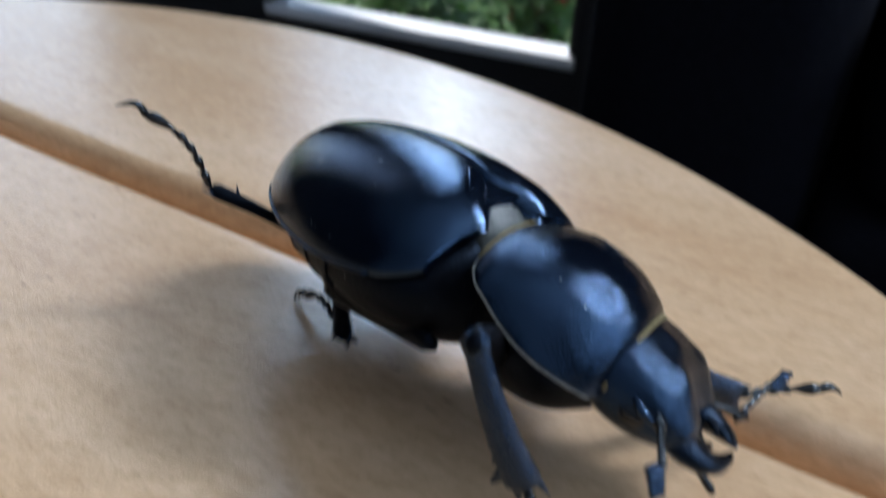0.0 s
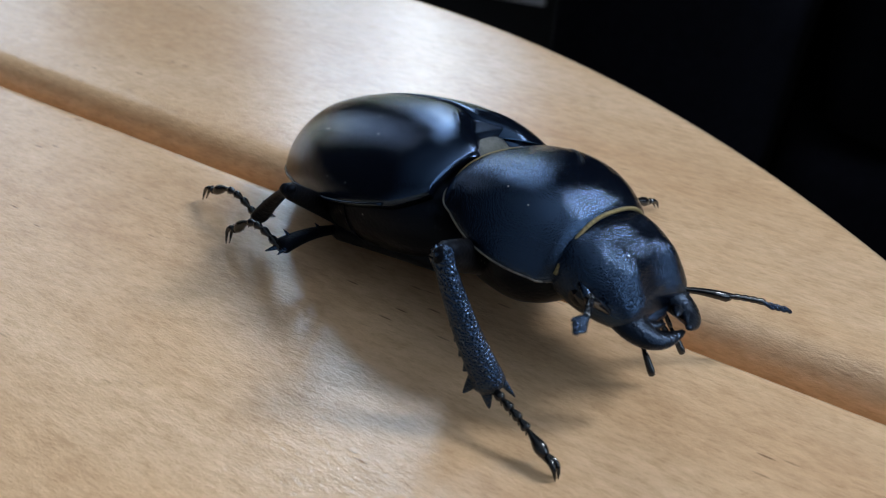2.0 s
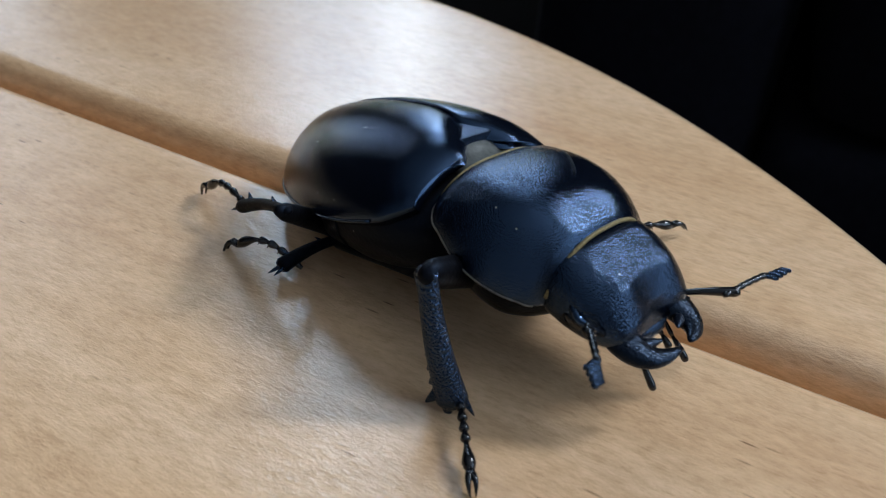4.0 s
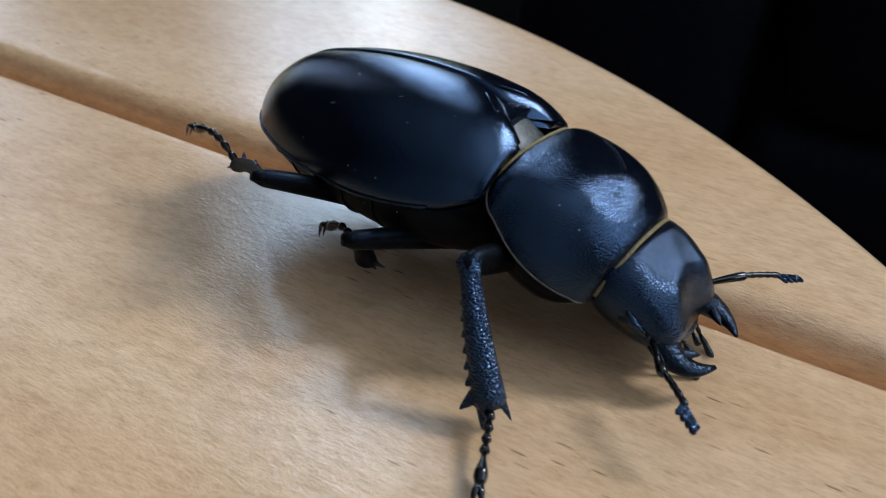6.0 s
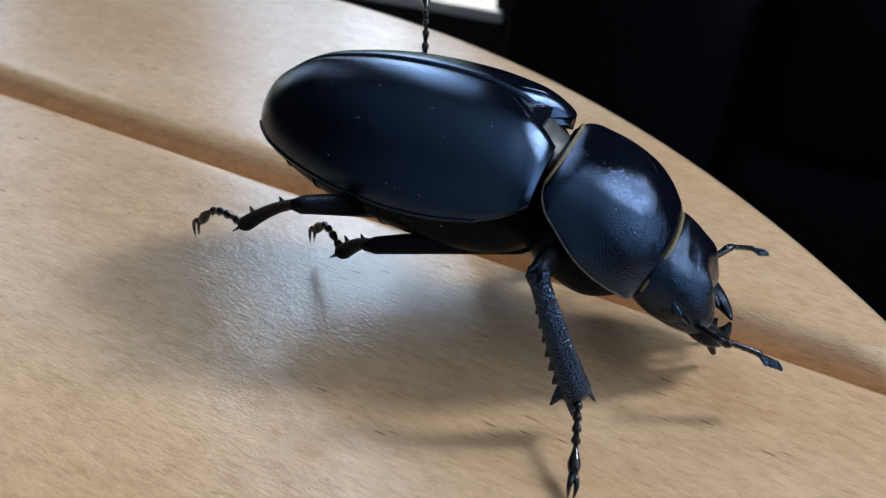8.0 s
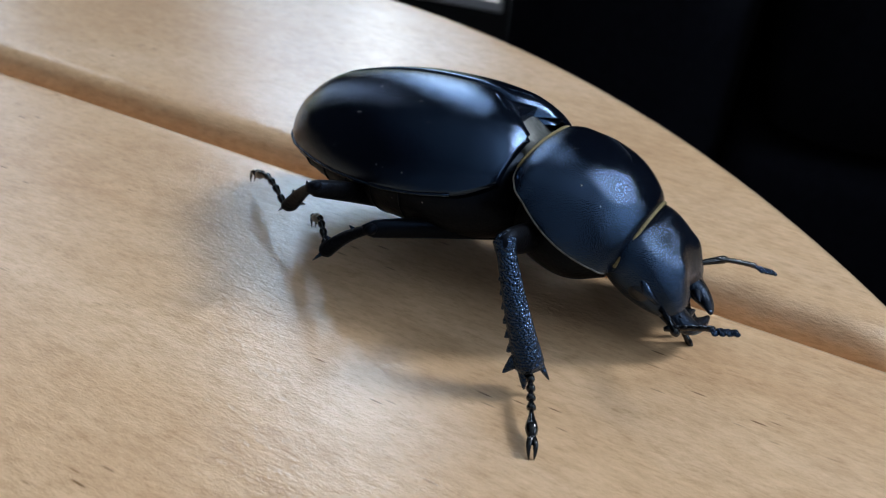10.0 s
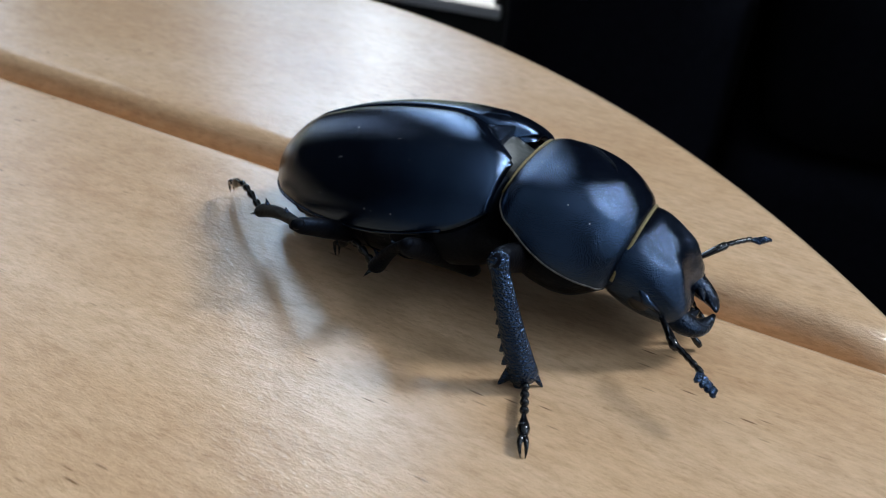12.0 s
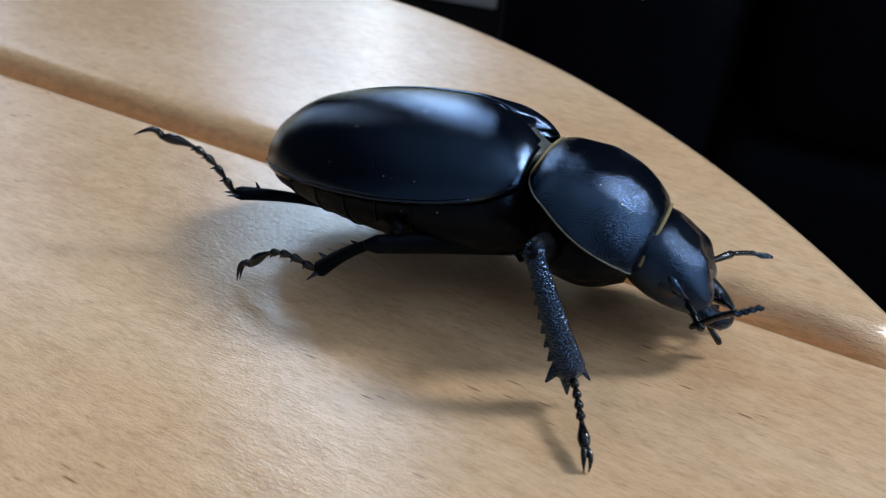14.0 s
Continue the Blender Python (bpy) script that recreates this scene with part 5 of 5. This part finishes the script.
    walk(MOVING["middle_left"][1], [
        (0.0, limb(-6.04, 8.03, -2.65, -7.70, 10.43, -6.29)),
        (0.5, limb(-5.98, 7.72, -1.92, -7.34, 10.51, -5.39)),
        (1.0, limb(-6.79, 6.29, -1.19, -5.84, 10.79, -1.57)),
        (1.5, limb(-6.15, 6.85, -1.00, -6.18, 10.91, -3.22)),
        (2.0, limb(-5.97, 7.06, -1.05, -6.42, 10.85, -3.69)),
        (2.5, limb(-6.13, 6.82, -0.95, -6.00, 10.92, -3.10)),
        (3.0, limb(-5.95, 7.15, -1.12, -6.25, 10.84, -3.91)),
        (3.5, limb(-5.87, 7.37, -1.30, -6.50, 10.77, -4.40)),
        (6.0, limb(-5.96, 7.95, -2.33, -7.54, 10.43, -5.93)),
        (6.5, limb(-6.04, 8.05, -2.69, -7.75, 10.44, -6.32)),
        (7.0, limb(-6.12, 8.11, -3.04, -7.86, 10.47, -6.68)),
        (7.5, limb(-6.21, 8.15, -3.51, -7.98, 10.45, -7.18)),
        (8.0, limb(-6.31, 8.14, -3.95, -8.03, 10.39, -7.69)),
        (10.5, limb(-5.84, 7.75, -1.81, -7.18, 10.49, -5.32)),
        (11.0, limb(-5.84, 7.75, -1.81, -7.11, 10.53, -5.31)),
        (11.5, limb(-5.88, 7.86, -2.06, -7.24, 10.47, -5.66)),
        (12.0, limb(-5.90, 7.90, -2.16, -7.29, 10.44, -5.80)),
        (12.5, limb(-5.95, 7.96, -2.33, -7.43, 10.42, -6.00)),
        (13.0, limb(-5.89, 7.86, -2.05, -7.27, 10.46, -5.66)),
        (13.5, limb(-5.77, 7.58, -1.49, -7.07, 10.51, -4.85)),
        (14.0, limb(-5.73, 7.53, -1.37, -7.15, 10.31, -4.80)),
    ])
    walk(MOVING["middle_left"][2], [
        (0.0, limb(-7.70, 10.43, -6.29, -11.45, 12.47, -8.18)),
        (0.5, limb(-7.34, 10.51, -5.39, -11.62, 12.24, -5.90)),
        (1.0, limb(-5.84, 10.79, -1.57, -10.46, 10.19, -1.62)),
        (1.5, limb(-6.18, 10.91, -3.22, -10.79, 11.33, -2.83)),
        (2.0, limb(-6.42, 10.85, -3.69, -10.98, 11.69, -3.33)),
        (2.5, limb(-6.00, 10.92, -3.10, -10.60, 11.37, -2.59)),
        (3.0, limb(-6.25, 10.84, -3.91, -10.74, 11.90, -3.31)),
        (3.5, limb(-6.50, 10.77, -4.40, -10.86, 12.28, -3.86)),
        (6.0, limb(-7.54, 10.43, -5.93, -11.20, 13.11, -7.01)),
        (6.5, limb(-7.75, 10.44, -6.32, -10.85, 13.25, -8.38)),
        (7.0, limb(-7.86, 10.47, -6.68, -10.56, 13.25, -9.28)),
        (7.5, limb(-7.98, 10.45, -7.18, -10.20, 13.12, -10.32)),
        (8.0, limb(-8.03, 10.39, -7.69, -10.00, 12.84, -11.19)),
        (10.5, limb(-7.18, 10.49, -5.32, -11.38, 12.48, -5.24)),
        (11.0, limb(-7.11, 10.53, -5.31, -11.25, 12.64, -5.14)),
        (11.5, limb(-7.24, 10.47, -5.66, -11.22, 12.88, -5.78)),
        (12.0, limb(-7.29, 10.44, -5.80, -11.29, 12.81, -5.86)),
        (12.5, limb(-7.43, 10.42, -6.00, -11.37, 12.83, -6.59)),
        (13.0, limb(-7.27, 10.46, -5.66, -11.34, 12.70, -5.71)),
        (13.5, limb(-7.07, 10.51, -4.85, -11.34, 12.37, -4.74)),
        (14.0, limb(-7.15, 10.31, -4.80, -11.50, 11.95, -4.70)),
    ])
    walk(MOVING["hind_left"][0], [
        (0.0, limb(-9.75, 3.71, -3.90, -16.43, 4.25, -1.53)),
        (0.5, limb(-9.75, 3.71, -3.90, -16.29, 3.46, -1.13)),
        (1.0, limb(-9.75, 3.71, -3.90, -16.13, 2.86, -0.89)),
        (1.5, limb(-9.75, 3.71, -3.90, -16.20, 3.16, -0.95)),
        (2.0, limb(-9.75, 3.71, -3.90, -16.21, 3.39, -0.95)),
        (2.5, limb(-9.75, 3.71, -3.90, -16.18, 3.57, -0.87)),
        (3.0, limb(-9.75, 3.71, -3.90, -16.26, 3.80, -1.06)),
        (3.5, limb(-9.75, 3.71, -3.90, -16.31, 4.00, -1.17)),
        (6.0, limb(-9.75, 3.71, -3.90, -16.17, 5.71, -1.61)),
        (6.5, limb(-9.75, 3.71, -3.90, -16.04, 6.52, -2.14)),
        (7.0, limb(-9.75, 3.71, -3.90, -15.85, 7.13, -2.59)),
        (7.5, limb(-9.75, 3.71, -3.90, -15.74, 7.14, -2.25)),
        (8.0, limb(-9.75, 3.71, -3.90, -15.31, 7.71, -1.99)),
        (10.5, limb(-9.75, 3.71, -3.90, -16.14, 5.39, -1.28)),
        (11.0, limb(-9.75, 3.71, -3.90, -16.18, 5.14, -1.22)),
        (11.5, limb(-9.75, 3.71, -3.90, -16.18, 5.01, -1.17)),
        (12.0, limb(-9.75, 3.71, -3.90, -16.18, 4.92, -1.13)),
        (12.5, limb(-9.75, 3.71, -3.90, -16.19, 4.88, -1.11)),
        (13.0, limb(-9.75, 3.71, -3.90, -16.19, 4.73, -1.07)),
        (13.5, limb(-9.75, 3.71, -3.90, -16.20, 4.59, -1.05)),
        (14.0, limb(-9.75, 3.71, -3.90, -16.20, 4.57, -1.04)),
    ])
    walk(MOVING["hind_left"][1], [
        (0.0, limb(-16.43, 4.25, -1.53, -17.92, 10.00, -5.58)),
        (0.5, limb(-16.29, 3.46, -1.13, -17.80, 10.15, -3.26)),
        (1.0, limb(-16.13, 2.86, -0.89, -17.27, 9.73, 0.86)),
        (1.5, limb(-16.20, 3.16, -0.95, -17.40, 10.05, 0.67)),
        (2.0, limb(-16.21, 3.39, -0.95, -17.50, 10.34, 0.31)),
        (2.5, limb(-16.18, 3.57, -0.87, -17.20, 10.45, 0.92)),
        (3.0, limb(-16.26, 3.80, -1.06, -17.18, 10.75, 0.49)),
        (3.5, limb(-16.31, 4.00, -1.17, -17.14, 11.05, -0.06)),
        (6.0, limb(-16.17, 5.71, -1.61, -17.96, 12.04, -4.51)),
        (6.5, limb(-16.04, 6.52, -2.14, -18.40, 12.02, -6.12)),
        (7.0, limb(-15.85, 7.13, -2.59, -19.03, 12.41, -6.28)),
        (7.5, limb(-15.74, 7.14, -2.25, -19.95, 12.82, -0.95)),
        (8.0, limb(-15.31, 7.71, -1.99, -16.56, 14.53, -0.08)),
        (10.5, limb(-16.14, 5.39, -1.28, -17.37, 12.43, -1.92)),
        (11.0, limb(-16.18, 5.14, -1.22, -17.58, 12.17, -1.75)),
        (11.5, limb(-16.18, 5.01, -1.17, -17.93, 11.92, -2.08)),
        (12.0, limb(-16.18, 4.92, -1.13, -18.16, 11.73, -2.26)),
        (12.5, limb(-16.19, 4.88, -1.11, -18.46, 11.51, -2.69)),
        (13.0, limb(-16.19, 4.73, -1.07, -18.50, 11.45, -2.14)),
        (13.5, limb(-16.20, 4.59, -1.05, -18.55, 11.36, -1.52)),
        (14.0, limb(-16.20, 4.57, -1.04, -18.71, 11.28, -1.59)),
    ])
    walk(MOVING["hind_left"][2], [
        (0.0, limb(-17.92, 10.00, -5.58, -24.66, 6.61, -8.71)),
        (0.5, limb(-17.80, 10.15, -3.26, -24.32, 5.93, -5.79)),
        (1.0, limb(-17.27, 9.73, 0.86, -23.61, 4.77, -0.57)),
        (1.5, limb(-17.40, 10.05, 0.67, -24.03, 5.52, -0.82)),
        (2.0, limb(-17.50, 10.34, 0.31, -24.39, 6.25, -1.29)),
        (2.5, limb(-17.20, 10.45, 0.92, -24.32, 6.54, 0.05)),
        (3.0, limb(-17.18, 10.75, 0.49, -24.54, 7.27, -0.13)),
        (3.5, limb(-17.14, 11.05, -0.06, -24.74, 8.05, -0.38)),
        (6.0, limb(-17.96, 12.04, -4.51, -24.84, 16.04, -6.37)),
        (6.5, limb(-18.40, 12.02, -6.12, -24.15, 17.24, -8.64)),
        (7.0, limb(-19.03, 12.41, -6.28, -23.54, 18.51, -9.34)),
        (7.5, limb(-19.95, 12.82, -0.95, -24.11, 19.82, -1.61)),
        (8.0, limb(-16.56, 14.53, -0.08, -19.58, 20.66, 4.40)),
        (10.5, limb(-17.37, 12.43, -1.92, -25.44, 13.16, -3.01)),
        (11.0, limb(-17.58, 12.17, -1.75, -25.72, 12.25, -2.45)),
        (11.5, limb(-17.93, 11.92, -2.08, -26.04, 11.85, -3.07)),
        (12.0, limb(-18.16, 11.73, -2.26, -26.27, 11.20, -3.13)),
        (12.5, limb(-18.46, 11.51, -2.69, -26.50, 10.69, -3.90)),
        (13.0, limb(-18.50, 11.45, -2.14, -26.54, 10.46, -3.27)),
        (13.5, limb(-18.55, 11.36, -1.52, -26.54, 10.37, -2.87)),
        (14.0, limb(-18.71, 11.28, -1.59, -26.60, 10.49, -3.58)),
    ])
    walk(MOVING["feeler_right"][0], [
        (0.0, limb(13.46, 0.29, -3.97, 14.18, -2.26, -1.76)),
        (0.5, limb(13.86, -0.39, -3.02, 14.08, -3.10, -0.88)),
        (1.0, limb(13.70, -0.94, -2.38, 13.67, -2.96, 0.45)),
        (1.5, limb(12.99, -2.77, -3.97, 12.97, -5.35, -1.67)),
        (2.0, limb(12.75, -2.94, -4.68, 12.83, -5.77, -2.69)),
        (2.5, limb(12.83, -3.00, -4.39, 12.96, -5.93, -2.56)),
        (3.0, limb(12.61, -2.77, -5.25, 13.03, -5.73, -3.52)),
        (3.5, limb(12.58, -2.43, -5.54, 13.24, -5.27, -3.69)),
        (6.0, limb(12.20, -4.45, -5.30, 14.06, -7.35, -5.34)),
        (6.5, limb(12.38, -4.34, -5.17, 15.35, -5.89, -6.13)),
        (7.0, limb(12.25, -3.94, -5.73, 15.64, -4.54, -5.89)),
        (7.5, limb(12.09, -4.06, -5.91, 15.46, -4.16, -6.66)),
        (8.0, limb(12.01, -3.90, -6.15, 14.92, -5.67, -5.45)),
        (10.5, limb(11.85, -3.35, -6.41, 14.05, -6.01, -6.55)),
        (11.0, limb(11.80, -3.49, -6.41, 14.17, -5.97, -6.14)),
        (11.5, limb(11.79, -3.44, -6.53, 13.81, -6.25, -6.55)),
        (12.0, limb(11.75, -3.67, -6.43, 13.68, -6.50, -7.03)),
        (12.5, limb(12.00, -3.32, -6.15, 14.16, -5.94, -5.59)),
        (13.0, limb(11.88, -3.44, -6.36, 13.27, -6.59, -6.61)),
        (13.5, limb(11.94, -3.52, -6.31, 12.87, -6.77, -7.03)),
        (14.0, limb(12.01, -3.62, -6.03, 13.37, -6.78, -6.44)),
    ])
    walk(MOVING["feeler_right"][1], [
        (0.0, limb(14.18, -2.26, -1.76, 16.98, -5.63, -3.16)),
        (0.5, limb(14.08, -3.10, -0.88, 16.75, -6.66, -2.01)),
        (1.0, limb(13.67, -2.96, 0.45, 17.33, -5.37, 1.87)),
        (1.5, limb(12.97, -5.35, -1.67, 16.03, -8.78, -1.68)),
        (2.0, limb(12.83, -5.77, -2.69, 15.26, -9.65, -3.14)),
        (2.5, limb(12.96, -5.93, -2.56, 15.89, -9.46, -2.73)),
        (3.0, limb(13.03, -5.73, -3.52, 15.84, -9.37, -3.38)),
        (3.5, limb(13.24, -5.27, -3.69, 16.38, -8.42, -4.84)),
        (6.0, limb(14.06, -7.35, -5.34, 17.57, -10.10, -6.50)),
        (6.5, limb(15.35, -5.89, -6.13, 17.91, -9.70, -5.79)),
        (7.0, limb(15.64, -4.54, -5.89, 18.74, -7.73, -4.71)),
        (7.5, limb(15.46, -4.16, -6.66, 18.30, -7.40, -5.08)),
        (8.0, limb(14.92, -5.67, -5.45, 18.99, -4.37, -7.14)),
        (10.5, limb(14.05, -6.01, -6.55, 17.97, -7.76, -4.89)),
        (11.0, limb(14.17, -5.97, -6.14, 17.54, -9.07, -5.77)),
        (11.5, limb(13.81, -6.25, -6.55, 17.45, -8.59, -8.12)),
        (12.0, limb(13.68, -6.50, -7.03, 17.27, -8.83, -8.78)),
        (12.5, limb(14.16, -5.94, -5.59, 18.24, -8.06, -5.62)),
        (13.0, limb(13.27, -6.59, -6.61, 17.39, -7.67, -4.88)),
        (13.5, limb(12.87, -6.77, -7.03, 16.76, -8.13, -4.98)),
        (14.0, limb(13.37, -6.78, -6.44, 17.17, -7.81, -4.06)),
    ])
    walk(MOVING["feeler_left"][0], [
        (0.0, limb(11.22, 6.94, -4.98, 13.18, 10.30, -6.05)),
        (0.5, limb(12.04, 6.44, -3.62, 14.56, 9.50, -4.39)),
        (1.0, limb(12.01, 5.89, -3.22, 13.67, 9.55, -3.37)),
        (1.5, limb(12.43, 4.29, -4.07, 14.95, 7.43, -4.26)),
        (2.0, limb(12.34, 4.14, -4.60, 14.79, 7.26, -5.22)),
        (2.5, limb(12.48, 4.08, -4.34, 15.49, 6.75, -4.53)),
        (3.0, limb(12.16, 4.30, -5.09, 15.58, 6.59, -4.98)),
        (3.5, limb(12.03, 4.63, -5.27, 15.36, 6.89, -5.07)),
        (6.0, limb(12.82, 2.61, -5.21, 15.51, 5.54, -4.50)),
        (6.5, limb(12.85, 2.74, -5.07, 15.75, 5.52, -4.81)),
        (7.0, limb(12.52, 3.14, -5.68, 15.22, 6.13, -5.46)),
        (7.5, limb(12.33, 3.02, -6.14, 14.89, 6.12, -5.93)),
        (8.0, limb(12.09, 3.17, -6.52, 14.27, 6.46, -5.65)),
        (10.5, limb(11.69, 3.73, -6.64, 14.40, 6.72, -6.43)),
        (11.0, limb(11.74, 3.60, -6.68, 14.52, 6.48, -6.14)),
        (11.5, limb(11.64, 3.64, -6.80, 13.90, 6.96, -6.58)),
        (12.0, limb(11.81, 3.41, -6.72, 14.35, 6.42, -5.85)),
        (12.5, limb(11.89, 3.76, -6.49, 14.43, 6.55, -5.00)),
        (13.0, limb(11.87, 3.65, -6.57, 14.47, 6.44, -5.27)),
        (13.5, limb(12.02, 3.57, -6.33, 14.63, 6.51, -5.41)),
        (14.0, limb(12.22, 3.46, -6.04, 14.76, 6.46, -5.15)),
    ])
    walk(MOVING["feeler_left"][1], [
        (0.0, limb(13.18, 10.30, -6.05, 13.03, 15.58, -4.44)),
        (0.5, limb(14.56, 9.50, -4.39, 16.17, 14.77, -4.60)),
        (1.0, limb(13.67, 9.55, -3.37, 15.29, 14.82, -3.44)),
        (1.5, limb(14.95, 7.43, -4.26, 16.67, 12.51, -5.55)),
        (2.0, limb(14.79, 7.26, -5.22, 17.52, 11.78, -6.82)),
        (2.5, limb(15.49, 6.75, -4.53, 17.36, 11.93, -4.21)),
        (3.0, limb(15.58, 6.59, -4.98, 17.48, 11.69, -5.93)),
        (3.5, limb(15.36, 6.89, -5.07, 15.94, 12.38, -5.12)),
        (6.0, limb(15.51, 5.54, -4.50, 19.14, 9.60, -5.34)),
        (6.5, limb(15.75, 5.52, -4.81, 19.36, 9.33, -6.51)),
        (7.0, limb(15.22, 6.13, -5.46, 19.00, 9.92, -6.81)),
        (7.5, limb(14.89, 6.12, -5.93, 18.30, 9.94, -7.99)),
        (8.0, limb(14.27, 6.46, -5.65, 17.53, 10.42, -7.68)),
        (10.5, limb(14.40, 6.72, -6.43, 18.18, 10.37, -8.12)),
        (11.0, limb(14.52, 6.48, -6.14, 17.44, 10.98, -7.41)),
        (11.5, limb(13.90, 6.96, -6.58, 16.97, 11.35, -7.89)),
        (12.0, limb(14.35, 6.42, -5.85, 17.20, 10.97, -7.13)),
        (12.5, limb(14.43, 6.55, -5.00, 17.25, 11.08, -6.39)),
        (13.0, limb(14.47, 6.44, -5.27, 17.04, 10.94, -7.17)),
        (13.5, limb(14.63, 6.51, -5.41, 18.10, 10.14, -7.69)),
        (14.0, limb(14.76, 6.46, -5.15, 18.05, 10.77, -6.17)),
    ])


motions()
